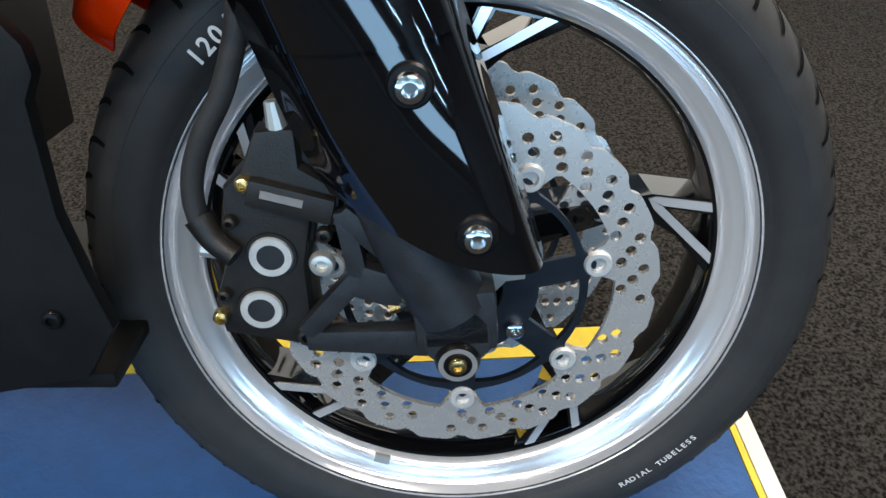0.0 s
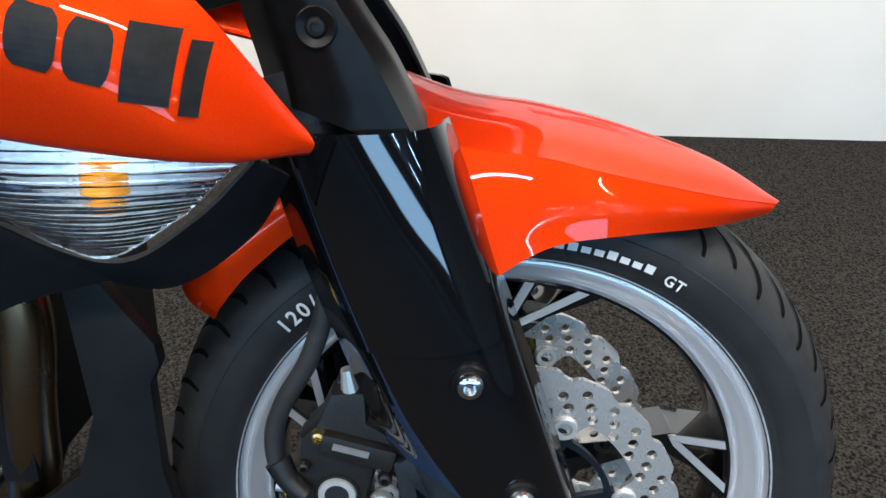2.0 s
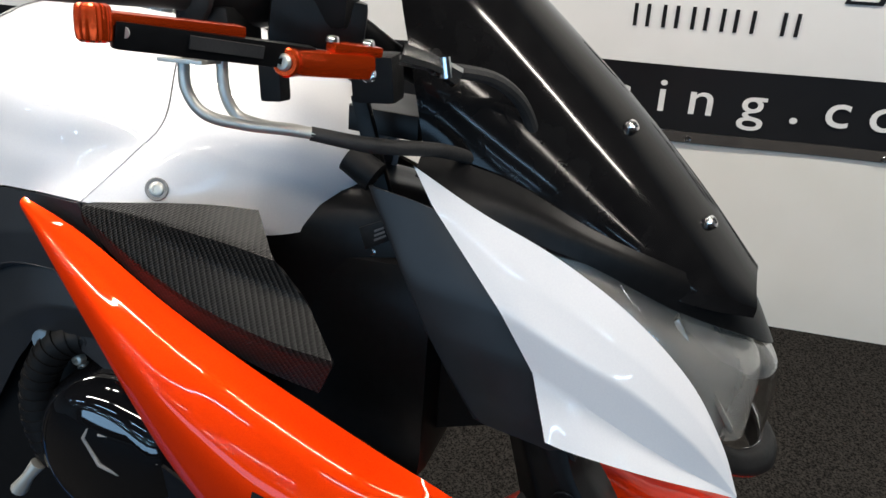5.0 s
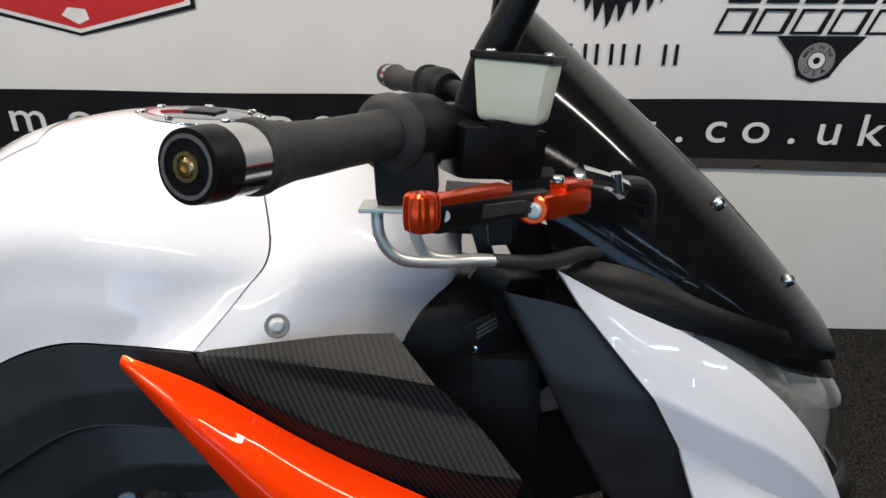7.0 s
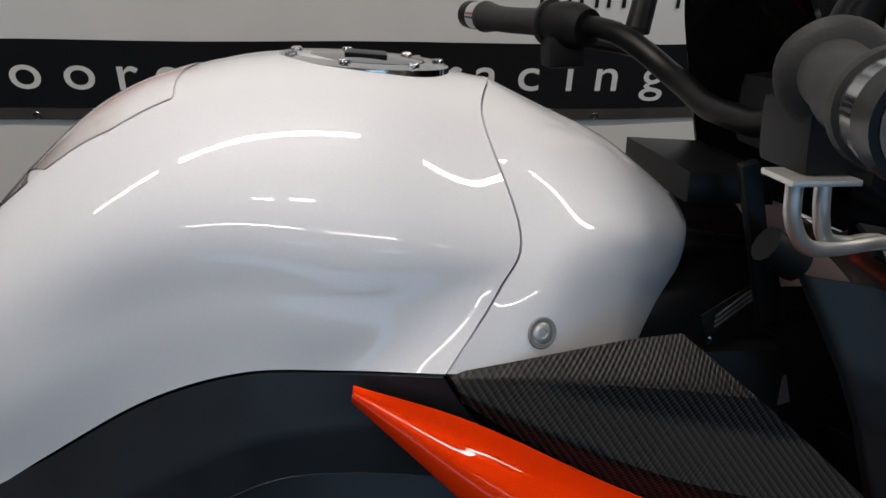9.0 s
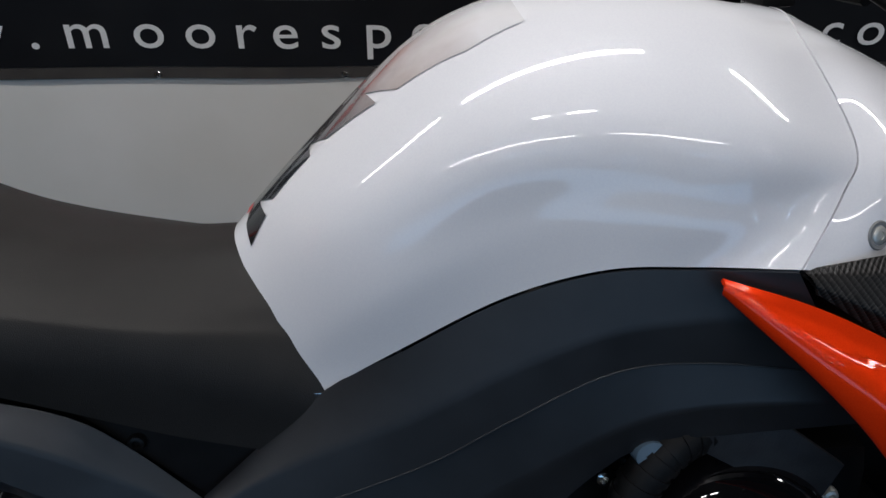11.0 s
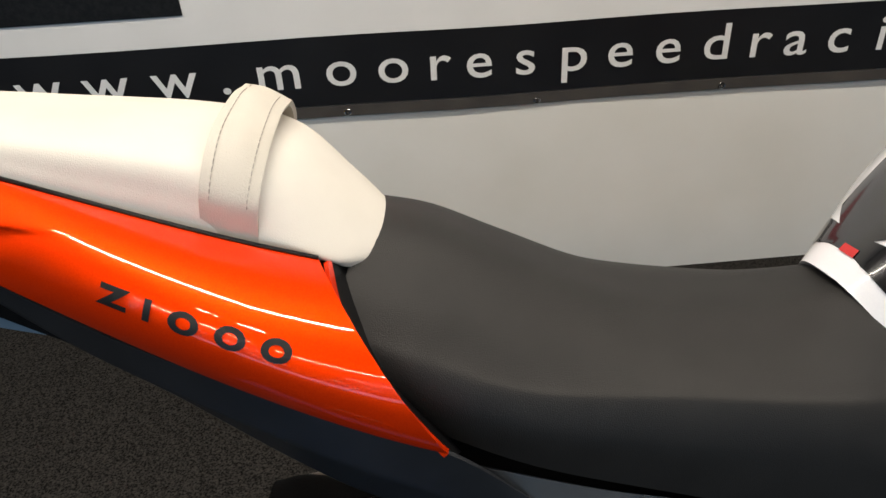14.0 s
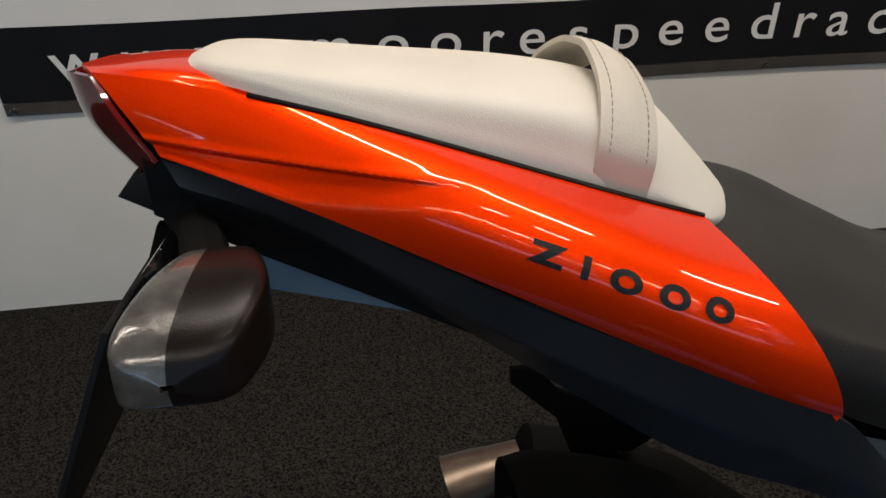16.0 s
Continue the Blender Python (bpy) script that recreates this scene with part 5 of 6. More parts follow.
def ring_text(word, size, r, mid_deg, inward=False, spread=1.0):
    """Letters round the sidewall, on the near side."""
    bm = None
    step = size * 0.62 * spread / r
    n = len(word)
    for k, ch in enumerate(word):
        if ch == " ":
            continue
        own = letters(ch, size, size * 0.022)
        a = radians(mid_deg) + (((n - 1) / 2 - k) if not inward else (k - (n - 1) / 2)) * step
        flip = 0 if not inward else math.pi
        m = Matrix.Translation((WX + r * math.cos(a), WY - 0.0650, WZ + r * math.sin(a))) @ Matrix.Rotation(-(a - math.pi / 2 + flip), 4, "Y") @ Matrix.Rotation(radians(90), 4, "X")
        bmesh.ops.transform(own, matrix=m @ Matrix.Translation((0, -size * 0.35, 0)), verts=own.verts)
        bm = join(bm, own)
    return bm


part("size_marking", ring_text("120/", 0.0175, 0.2570, 132, spread=1.0), PRINT_WHITE, front_tyre, "white moulded size marking", smooth=False)
part("type_marking", ring_text("RADIAL TUBELESS", 0.0080, 0.2590, -46, True, 1.15), PRINT_WHITE, front_tyre, "small grey moulded words", smooth=False)
part("end_marking", ring_text("GT", 0.0125, 0.2545, 61.5, spread=1.2), PRINT_WHITE, front_tyre, "white moulded letters", smooth=False)


def ring_bars(a0, a1, n, r, h, mat, label):
    for k in range(n):
        bm = bmesh.new()
        b0, b1 = radians(a0 + (a1 - a0) * k / n), radians(a0 + (a1 - a0) * (k + 0.72) / n)
        g = h * (0.75 if k % 3 else 1.0)
        q = [(r - h / 2, b0), (r - h / 2 + g, b0), (r - h / 2 + g, (b0 + b1) / 2), (r - h / 2 + g, b1), (r - h / 2, b1), (r - h / 2, (b0 + b1) / 2)]
        bm.faces.new([bm.verts.new((WX + a * math.cos(t), WY - 0.0650, WZ + a * math.sin(t))) for a, t in q])
        part("name_bar", bm, mat, front_tyre, label, smooth=False)


ring_bars(66, 92, 11, 0.2560, 0.0068, PRINT_WHITE, "white bar where a name is moulded")
ring_bars(-114, -80, 8, 0.2590, 0.013, PRINT_WHITE, "white bar where a maker's name is moulded")

wheel = part("front_rim", lathe([(0.2425, -0.0500), (0.2405, -0.0528), (0.2372, -0.0528), (0.2350, -0.0500), (0.2338, -0.0440), (0.2312, -0.0415), (0.2296, -0.0428), (0.2272, -0.0428), (0.2256, -0.0412), (0.2200, -0.0392), (0.2150, -0.0362), (0.2110, -0.0315), (0.2098, -0.0290), (0.2180, -0.0250), (0.2300, -0.030)], WC, segs=144), POLISHED, bike, "polished machined rim")
part("rim_band", lathe([(0.2096, -0.0288), (0.2070, -0.0280), (0.2040, -0.0200), (0.2025, -0.0080), (0.2025, 0.0080), (0.2040, 0.020), (0.2085, 0.031), (0.2180, 0.040), (0.2350, 0.050), (0.2405, 0.0528), (0.2425, 0.050), (0.2300, 0.030), (0.2300, -0.024), (0.2180, -0.0245)], WC, segs=128), BLACK_GLOSS, wheel, "gloss black inner band")
part("balance_weight", bar((WX - 0.080, WY - 0.037, WZ - 0.202), (WX - 0.066, WY - 0.037, WZ - 0.207), 0.012, 0.004), ZINC, wheel, "small grey balance weight")
hub = part("wheel_hub", lathe([(0.0001, -0.050), (0.040, -0.050), (0.046, -0.040), (0.040, -0.020), (0.038, 0.020), (0.046, 0.04), (0.04, 0.05), (0.0001, 0.05)], WC, segs=40), BLACK_GLOSS, wheel, "black wheel hub")
SPOKE = [(0.036, 0.000), (0.080, 0.013), (0.120, 0.022), (0.148, 0.026), (0.176, 0.004), (0.203, -0.036), (0.2085, -0.030), (0.2090, 0.0),
         (0.2085, 0.031), (0.195, 0.034), (0.157, 0.0435), (0.120, 0.041), (0.080, 0.040), (0.036, 0.040)]
GAP = [(0.170, 0.0290), (0.204, 0.0195), (0.204, -0.0150)]


def polar(a, h0):
    return lambda r, t, h: (WX + r * math.cos(a) - t * math.sin(a), WY + h0 + h, WZ + r * math.sin(a) + t * math.cos(a))


for k in range(5):
    a = radians(7 + 72 * k)
    spoke = part("spoke", plate(SPOKE, [GAP], polar(a, -0.026), 0.044), BLACK_GLOSS, wheel, "black forked spoke", smooth=False)
    for arm in ([(0.154, 0.0400), (0.160, 0.0412), (0.2085, 0.0290), (0.2085, 0.0210), (0.166, 0.0325)], [(0.154, 0.0400), (0.1655, 0.0318), (0.2085, -0.0190), (0.2085, -0.0300), (0.158, 0.0305)]):
        part("machined_face", plate(arm, (), polar(a, -0.0275), 0.0012), POLISHED, spoke, "machined bright spoke edge", smooth=False)

N_BOB, R_BOB = 7, 0.1045


def disc_outline():
    out = []
    for k in range(240):
        a = 2 * math.pi * k / 240
        w = (k % 12) / 12
        out.append(((0.1525 - 0.0055 * max(0.0, math.cos(2 * math.pi * w)) ** 2 - 0.002 * w), a))
    return [(r * math.cos(a), r * math.sin(a)) for r, a in out]


def disc_inner():
    out = []
    for k in range(192):
        a = 2 * math.pi * k / 192
        near = min(abs(((a + math.pi / 2) * N_BOB / (2 * math.pi)) % 1), 1 - abs(((a + math.pi / 2) * N_BOB / (2 * math.pi)) % 1)) * 2 * math.pi / N_BOB
        r = 0.1015 if near < 0.10 else 0.1175 if near > 0.15 else 0.1015 + 0.016 * (near - 0.10) / 0.05
        out.append((r * math.cos(a), r * math.sin(a)))
    return out


HOLES = []
for k in range(32):
    for r, off in ((0.1225, 0.0), (0.1310, 0.33), (0.1395, 0.66)):
        a = 2 * math.pi * (k + off) / 32
        if (k + int(off * 3)) % 8 != 7:
            HOLES.append(ring(0.0045, 12, r * math.cos(a), r * math.sin(a)))
CARR_IN = []
for k in range(N_BOB):
    mid = 2 * math.pi * (k + 0.5) / N_BOB - math.pi / 2
    low = [(0.058, d) for d in np.linspace(0.26, -0.26, 6)]
    high = [(0.089 + 0.003 * math.cos(4 * d), d) for d in np.linspace(-0.33, 0.33, 9)]
    CARR_IN.append([(r * math.cos(mid + d), r * math.sin(mid + d)) for r, d in low + high])
CARR_OUT = []
for k in range(160):
    a = 2 * math.pi * k / 160
    near = (((a + math.pi / 2) * N_BOB / (2 * math.pi) + 0.5) % 1 - 0.5) * 2 * math.pi / N_BOB
    r = 0.0965 + 0.008 * max(0.0, 1 - abs(near) / 0.13)
    CARR_OUT.append((r * math.cos(a), r * math.sin(a)))
for side in (-1, 1):
    y0 = side * 0.061 - WY
    disc = part("brake_disc", plate(disc_outline(), [disc_inner()] + HOLES, lambda a, b, h: (WX + a, WY + y0 - 0.0025 + h, WZ + b), 0.005), STEEL, bike, "drilled steel petal brake disc", smooth=False)
    part("disc_carrier", plate(CARR_OUT, CARR_IN + [ring(0.030, 30)], lambda a, b, h: (WX + a, WY + y0 - 0.003 + h, WZ + b), 0.006), CARRIER, disc, "blue black disc carrier", smooth=False)
    for k in range(N_BOB):
        a = 2 * math.pi * k / N_BOB - math.pi / 2
        part("disc_bobbin", lathe([(0.0055, -0.0040), (0.0062, -0.0062), (0.0098, -0.0062), (0.0110, -0.0045), (0.0110, 0.0045), (0.0055, 0.005)], (WX + R_BOB * math.cos(a), WY + y0, WZ + R_BOB * math.sin(a)), "y", 24), PISTON, disc, "bright disc bobbin")
    for k in range(5):
        a = 2 * math.pi * k / 5 + 0.55
        part("carrier_bolt", bolt((WX + 0.053 * math.cos(a), WY + y0 - 0.003, WZ + 0.053 * math.sin(a)), 0.0085, 0.008), CHROME, disc, "bright carrier bolt")

# --- front fork, right and left ---
GUARD = [
    [(0.598, -0.092, 0.651), (0.617, -0.094, 0.581), (0.641, -0.096, 0.512), (0.667, -0.100, 0.445), (0.690, -0.112, 0.408)],
    [(0.622, -0.126, 0.655), (0.646, -0.129, 0.582), (0.672, -0.131, 0.511), (0.702, -0.133, 0.442), (0.733, -0.134, 0.388)],
    [(0.664, -0.141, 0.657), (0.688, -0.143, 0.586), (0.713, -0.144, 0.515), (0.741, -0.146, 0.444), (0.770, -0.146, 0.373)],
    [(0.698, -0.138, 0.659), (0.721, -0.140, 0.590), (0.746, -0.141, 0.520), (0.775, -0.143, 0.448), (0.806, -0.143, 0.363)],
    [(0.718, -0.120, 0.660), (0.742, -0.122, 0.594), (0.768, -0.124, 0.524), (0.796, -0.127, 0.450), (0.829, -0.130, 0.360)],
    [(0.726, -0.092, 0.661), (0.750, -0.092, 0.597), (0.776, -0.094, 0.527), (0.804, -0.096, 0.452), (0.835, -0.100, 0.362)],
]


def cut(rails, u0, u1, push=0.0):
    """A stretch of the rails, pushed out sideways a little."""
    out = []
    for r in rails:
        c = catmull(r, 41)
        seg = c[int(u0 * 40):int(u1 * 40) + 1]
        pick = seg[np.linspace(0, len(seg) - 1, 5).astype(int)]
        out.append([(x, y - push, z) for x, y, z in pick])
    return out


skin("fork_guard", cut(GUARD, 0.0, 0.53, 0.0045), BLACK_GLOSS, "gloss black upper fork guard", 36, 36, mirror=True)
skin("fork_guard", cut(GUARD, 0.45, 1.0, 0.0), BLACK_GLOSS, "gloss black lower fork guard", 36, 36, mirror=True)
G_TREE = skin_tree(GUARD, 40, 40)
for bx, bz in ((0.7443, 0.4885), (0.785, 0.3935)):
    hit, nrm, *_ = G_TREE.ray_cast(Vector((bx, -0.4, bz)), Vector((0, 1, 0)))
    part("guard_washer", lathe([(0.0001, -0.0020), (0.0125, -0.0018), (0.0140, 0.0), (0.0140, 0.004), (0.0001, 0.004)], (hit.x, hit.y - 0.0015, hit.z), "y", 28), BLACK_SATIN, bike, "black washer")
    part("guard_bolt", bolt((hit.x, hit.y - 0.0035, hit.z), 0.0098, 0.0075), CHROME, bike, "bright socket bolt")
CLAMP = [
    [(0.560, -0.060, 0.806), (0.575, -0.066, 0.757), (0.592, -0.072, 0.705), (0.604, -0.076, 0.664)],
    [(0.594, -0.112, 0.800), (0.606, -0.124, 0.757), (0.624, -0.128, 0.705), (0.631, -0.128, 0.669)],
    [(0.612, -0.132, 0.796), (0.630, -0.136, 0.751), (0.653, -0.137, 0.706), (0.668, -0.137, 0.657)],
    [(0.638, -0.134, 0.788), (0.652, -0.136, 0.745), (0.680, -0.137, 0.699), (0.7045, -0.135, 0.653)],
    [(0.648, -0.108, 0.782), (0.664, -0.108, 0.738), (0.690, -0.108, 0.698), (0.712, -0.105, 0.655)],
    [(0.646, -0.066, 0.782), (0.662, -0.066, 0.740), (0.688, -0.066, 0.700), (0.711, -0.066, 0.656)],
]
skin("clamp_cover", CLAMP, BLACK_SATIN, "satin black fork clamp cover", 28, 24, mirror=True, hard_v=True)
part("clamp_recess", lathe([(0.006, 0.001), (0.0115, 0.001), (0.0125, -0.0015), (0.0115, -0.002), (0.006, 0.0)], (0.6465, -0.1372, 0.719), "y", 24), BLACK_SATIN, bike, "black recessed ring")
part("clamp_bolt", bolt((0.6465, -0.1372, 0.719), 0.0062, 0.003), PRINT_BLACK, bike)
for side in (-1, 1):
    part("fork_slider", tube([(0.622, side * 0.095, 0.690), (0.655, side * 0.098, 0.600), (0.738, side * 0.103, 0.385), (0.772, side * 0.103, 0.315)], [0.024, 0.024, 0.0285, 0.0285], 14, 28), CAST_GREY, bike, "dark grey fork slider")
for side in (-1, 1):
    s = side
    cast = part("axle_clamp", lathe([(0.0001, -0.018), (0.024, -0.018), (0.028, -0.012), (0.028, 0.016), (0.0001, 0.018)], (0.775, s * 0.103, 0.298), "y", 32), CAST_GREY, bike, "grey cast axle clamp")
    part("clamp_neck", bar((0.772, s * 0.103, 0.335), (0.776, s * 0.103, 0.285), 0.060, 0.036, bevel=0.008), CAST_GREY, cast)
    part("caliper_arm", bar((0.742, s * 0.098, 0.345), (0.694, s * 0.096, 0.388), 0.016, 0.016, bevel=0.003), CAST_GREY, cast)
    part("caliper_arm", bar((0.696, s * 0.096, 0.390), (0.705, s * 0.097, 0.338), 0.014, 0.016, bevel=0.003), CAST_GREY, cast)
    part("caliper_arm", bar((0.706, s * 0.097, 0.340), (0.664, s * 0.096, 0.290), 0.015, 0.016, bevel=0.003), CAST_GREY, cast)
    part("caliper_arm", bar((0.704, s * 0.098, 0.336), (0.762, s * 0.100, 0.318), 0.026, 0.014, bevel=0.003), CAST_GREY, cast)
    part("caliper_arm", bar((0.762, s * 0.104, 0.288), (0.664, s * 0.097, 0.284), 0.024, 0.018, bevel=0.004, taper=0.7), CAST_GREY, cast)
part("clamp_screw", tube([(0.748, -0.100, 0.320), (0.734, -0.101, 0.316)], 0.0062, 2, 14, smooth=False), CAST_GREY, bike)
part("clamp_screw_head", tube([(0.7355, -0.1010, 0.3163), (0.7260, -0.1020, 0.3135)], 0.0058, 2, 6, smooth=False), BRASS, bike, "yellow plated hex bolt")
part("sensor_bracket", slab([(0.796, 0.352), (0.812, 0.342), (0.826, 0.345), (0.826, 0.328), (0.812, 0.326), (0.800, 0.312), (0.790, 0.325)], lambda x, z: -0.088, 0.006), ZINC, bike, "plated sensor bracket")
slider_end = part("crash_bobbin", lathe([(0.0001, -0.064), (0.007, -0.066), (0.013, -0.066), (0.0165, -0.062), (0.0175, -0.055), (0.0185, 0.0), (0.0001, 0.0)], (0.7755, -0.060, 0.279), "y", 36), BLACK_SATIN, bike, "black nylon axle crash bobbin")
part("bobbin_print", lathe([(0.0105, -0.0667), (0.0142, -0.0667), (0.0140, -0.0662), (0.0107, -0.0662)], (0.7755, -0.060, 0.279), "y", 36), PRINT_GREY, slider_end, "grey ring of print")
part("bobbin_bolt", bolt((0.7755, -0.1265, 0.279), 0.0068, 0.004), BRASS, slider_end, "coppery bolt head")

# --- brake calipers ---
CAL = [(0.640, 0.444), (0.667, 0.446), (0.668, 0.418), (0.694, 0.402), (0.694, 0.382), (0.674, 0.384), (0.666, 0.343), (0.668, 0.294), (0.658, 0.275), (0.602, 0.286), (0.598, 0.313), (0.609, 0.344), (0.614, 0.403), (0.628, 0.416)]
for s in (-1, 1):
    cal = part("brake_caliper", slab(CAL, lambda x, z: s * 0.090 - (0.004 if s < 0 else 0.018), 0.022, bevel=0.006), CALIPER, bike, "dark brown caliper body")
    part("caliper_inner", slab([(x + 0.004, z + 0.004) for x, z in CAL], lambda x, z: s * 0.062 - 0.022 + (0.005 if s < 0 else 0.012), 0.016, bevel=0.004), CALIPER, cal)
yc = -0.0945
for px, pz in ((0.643, 0.352), (0.632, 0.308)):
    part("piston_boss", lathe([(0.0001, -0.001), (0.0180, -0.001), (0.0200, 0.003), (0.0200, 0.012), (0.0001, 0.012)], (px, yc, pz), "y", 36), CALIPER, cal)
    part("piston_ring", lathe([(0.0100, -0.0030), (0.0150, -0.0030), (0.0158, -0.001), (0.0158, 0.003), (0.0100, 0.003)], (px, yc, pz), "y", 36), PISTON, cal, "bright piston cap ring")
    part("piston_cap", lathe([(0.0001, -0.0024), (0.0100, -0.0024), (0.0100, 0.003), (0.0001, 0.003)], (px, yc, pz), "y", 28), CAST_GREY, cal, "grey piston cap")
part("name_boss", bar((0.632, -0.095, 0.404), (0.690, -0.095, 0.388), 0.020, 0.016, bevel=0.005), CALIPER, cal)
part("name_bar", bar((0.642, -0.1035, 0.4035), (0.670, -0.1035, 0.396), 0.0055, 0.001), PRINT_GREY, cal, "small grey raised bar")
for bx, bz, r, m in ((0.630, 0.408, 0.006, BRASS), (0.679, 0.347, 0.0095, ZINC), (0.682, 0.370, 0.006, CALIPER), (0.602, 0.303, 0.006, BRASS), (0.618, 0.380, 0.005, CALIPER), (0.607, 0.322, 0.005, CALIPER), (0.664, 0.286, 0.008, CALIPER)):
    part("caliper_bolt", bolt((bx, -0.094, bz), r, 0.008), m, cal)
part("bleed_nipple", tube([(0.612, -0.085, 0.350), (0.592, -0.086, 0.354)], 0.006, 2, 10, smooth=False), ZINC, cal, "plated bleed nipple")
part("pad_pin", tube([(0.655, -0.085, 0.440), (0.652, -0.085, 0.462)], [0.008, 0.005], 4, 10), ZINC, cal)
part("brake_hose", tube([(0.662, -0.082, 0.640), (0.650, -0.088, 0.570), (0.640, -0.091, 0.526), (0.634, -0.092, 0.500), (0.622, -0.092, 0.468), (0.604, -0.091, 0.436), (0.594, -0.090, 0.406), (0.596, -0.092, 0.378), (0.612, -0.100, 0.362)], 0.0078, 50, 14), RUBBER, bike, "black rubber brake hose")
part("hose_union", tube([(0.596, -0.093, 0.382), (0.606, -0.098, 0.366), (0.620, -0.103, 0.356)], [0.011, 0.009, 0.008], 8, 12), CALIPER, bike)

# --- front mudguard ---
F_SIDE = [
    [(0.727, -0.089, 0.641), (0.790, -0.087, 0.632), (0.850, -0.077, 0.617), (0.930, -0.052, 0.597), (0.993, -0.011, 0.580)],
    [(0.741, -0.101, 0.598), (0.791, -0.096, 0.601), (0.851, -0.086, 0.598), (0.928, -0.060, 0.588), (0.990, -0.014, 0.577)],
    [(0.757, -0.111, 0.549), (0.800, -0.100, 0.571), (0.855, -0.088, 0.577), (0.922, -0.062, 0.576), (0.986, -0.015, 0.573)],
]
F_TOP = [
    [(0.655, -0.084, 0.668), (0.657, -0.048, 0.682), (0.659, 0, 0.690)],
    [(0.727, -0.089, 0.6415), (0.730, -0.050, 0.656), (0.733, 0, 0.664)],
    [(0.790, -0.087, 0.6325), (0.795, -0.048, 0.648), (0.797, 0, 0.655)],
    [(0.850, -0.077, 0.6175), (0.855, -0.042, 0.634), (0.860, 0, 0.641)],
    [(0.930, -0.052, 0.5975), (0.935, -0.028, 0.609), (0.940, 0, 0.614)],
    [(0.993, -0.011, 0.5805), (0.997, -0.006, 0.581), (1.000, 0, 0.580)],
]
bm = shell(both_sides(F_TOP), 40, 30, 0.003, out=(0, 0, 1))
bm = shell(F_SIDE, 36, 16, 0.003, bm=bm)
bm = shell(F_SIDE, 36, 16, 0.003, True, bm=bm)
guard = part("front_mudguard", bm, ORANGE, bike, "orange front mudguard")
REAR = []
for deg, r, w in ((98, 0.338, 0.064), (107, 0.343, 0.068), (119, 0.343, 0.070), (131, 0.338, 0.070), (139, 0.334, 0.066), (143, 0.331, 0.052)):
    a = radians(deg)
    REAR.append([(WX + (r + d) * math.cos(a + e), y, WZ + (r + d) * math.sin(a + e)) for d, y, e in ((-0.030, -w, 0.0), (-0.012, -w - 0.001, 0.0), (0.001, -w + 0.007, 0.0), (0.010, -w * 0.5, 0.005), (0.012, 0.0, 0.008))])
skin("mudguard_rear", both_sides(REAR), ORANGE, "orange rear part of the mudguard", 40, 30, 0.003, out=(0, 0, 1), parent=guard)

# --- handlebar and controls ---
BAR = [(0.2975, -0.430, 1.136), (0.337, -0.335, 1.132), (0.374, -0.262, 1.132), (0.418, -0.180, 1.126), (0.455, -0.110, 1.090), (0.462, -0.050, 1.072), (0.462, 0, 1.070)]
bar_ob = part("handlebar", tube([(0.304, -0.405, 1.135)] + BAR[1:] + [(x, -y, z) for x, y, z in reversed(BAR[1:-1])] + [(0.304, 0.405, 1.135)], 0.0112, 80, 16), BLACK_SATIN, bike, "satin black handlebar")


def along_bar(y0, y1, n=2):
    xs = np.linspace(y0, y1, n)
    by, bxs, bz = [p[1] for p in BAR], [p[0] for p in BAR], [p[2] for p in BAR]
    return [(float(np.interp(v, by, bxs)), float(v), float(np.interp(v, by, bz))) for v in xs]


for s in (1, -1):
    def flip(ps):
        return [(x, s * y, z) for x, y, z in ps]
    grip = part("grip", tube(flip(along_bar(-0.382, -0.272, 8)), [0.0185, 0.0155, 0.0152, 0.0150, 0.0152, 0.016], 16, 24), RUBBER, bar_ob, "black rubber grip")
    part("grip_flange", tube(flip(along_bar(-0.274, -0.266, 3)), [0.019, 0.0255, 0.0255], 6, 28), RUBBER, grip)
    part("grip_end_ring", tube(flip(along_bar(-0.389, -0.379, 3)), [0.0185, 0.0195, 0.018], 6, 28), RUBBER, grip)
    weight = part("bar_end", tube(flip(along_bar(-0.409, -0.389, 3)), 0.0172, 4, 32), CHROME, bar_ob, "steel bar end weight")
    ends = flip(along_bar(-0.425, -0.409, 3))
    part("bar_end_slider", tube(ends, [0.0168, 0.0176, 0.0176], 6, 36), BLACK_SATIN, weight, "black bar end slider")
    d = (Vector(ends[0]) - Vector(ends[-1])).normalized()
    q = Vector((0, 0, 1)).rotation_difference(d).to_matrix().to_4x4()
    for prof, mt, lb in (([(0.0048, 0.0004), (0.0068, 0.0004), (0.0068, 0.0015), (0.0048, 0.0015)], BRASS, "brass washer"), ([(0.0126, 0.0004), (0.0144, 0.0004), (0.0144, 0.0010), (0.0126, 0.0010)], PRINT_DIM, "grey ring of print")):
        part("slider_ring", join(None, lathe(prof, (0, 0, 0), "z", 36), Matrix.Translation(ends[0]) @ q), mt, weight, lb)
    part("slider_bolt", bolt(ends[0], 0.0044, 0.002, d), BRASS, weight, "brass bolt")
    switch = part("switch_housing", tube(flip(along_bar(-0.264, -0.215, 4)), [0.022, 0.025, 0.025, 0.020], 10, 24), BLACK_PLASTIC, bar_ob, "black switch housing")
    part("switch_box", bar(flip([(0.380, -0.250, 1.120)])[0], flip([(0.382, -0.250, 1.086)])[0], 0.040, 0.045, bevel=0.006), BLACK_PLASTIC, switch)
part("throttle_plate", box(0.352, -0.281, 1.083, 0.386, -0.252, 1.086, bevel=0.001), ZINC, bar_ob, "plated cable plate")
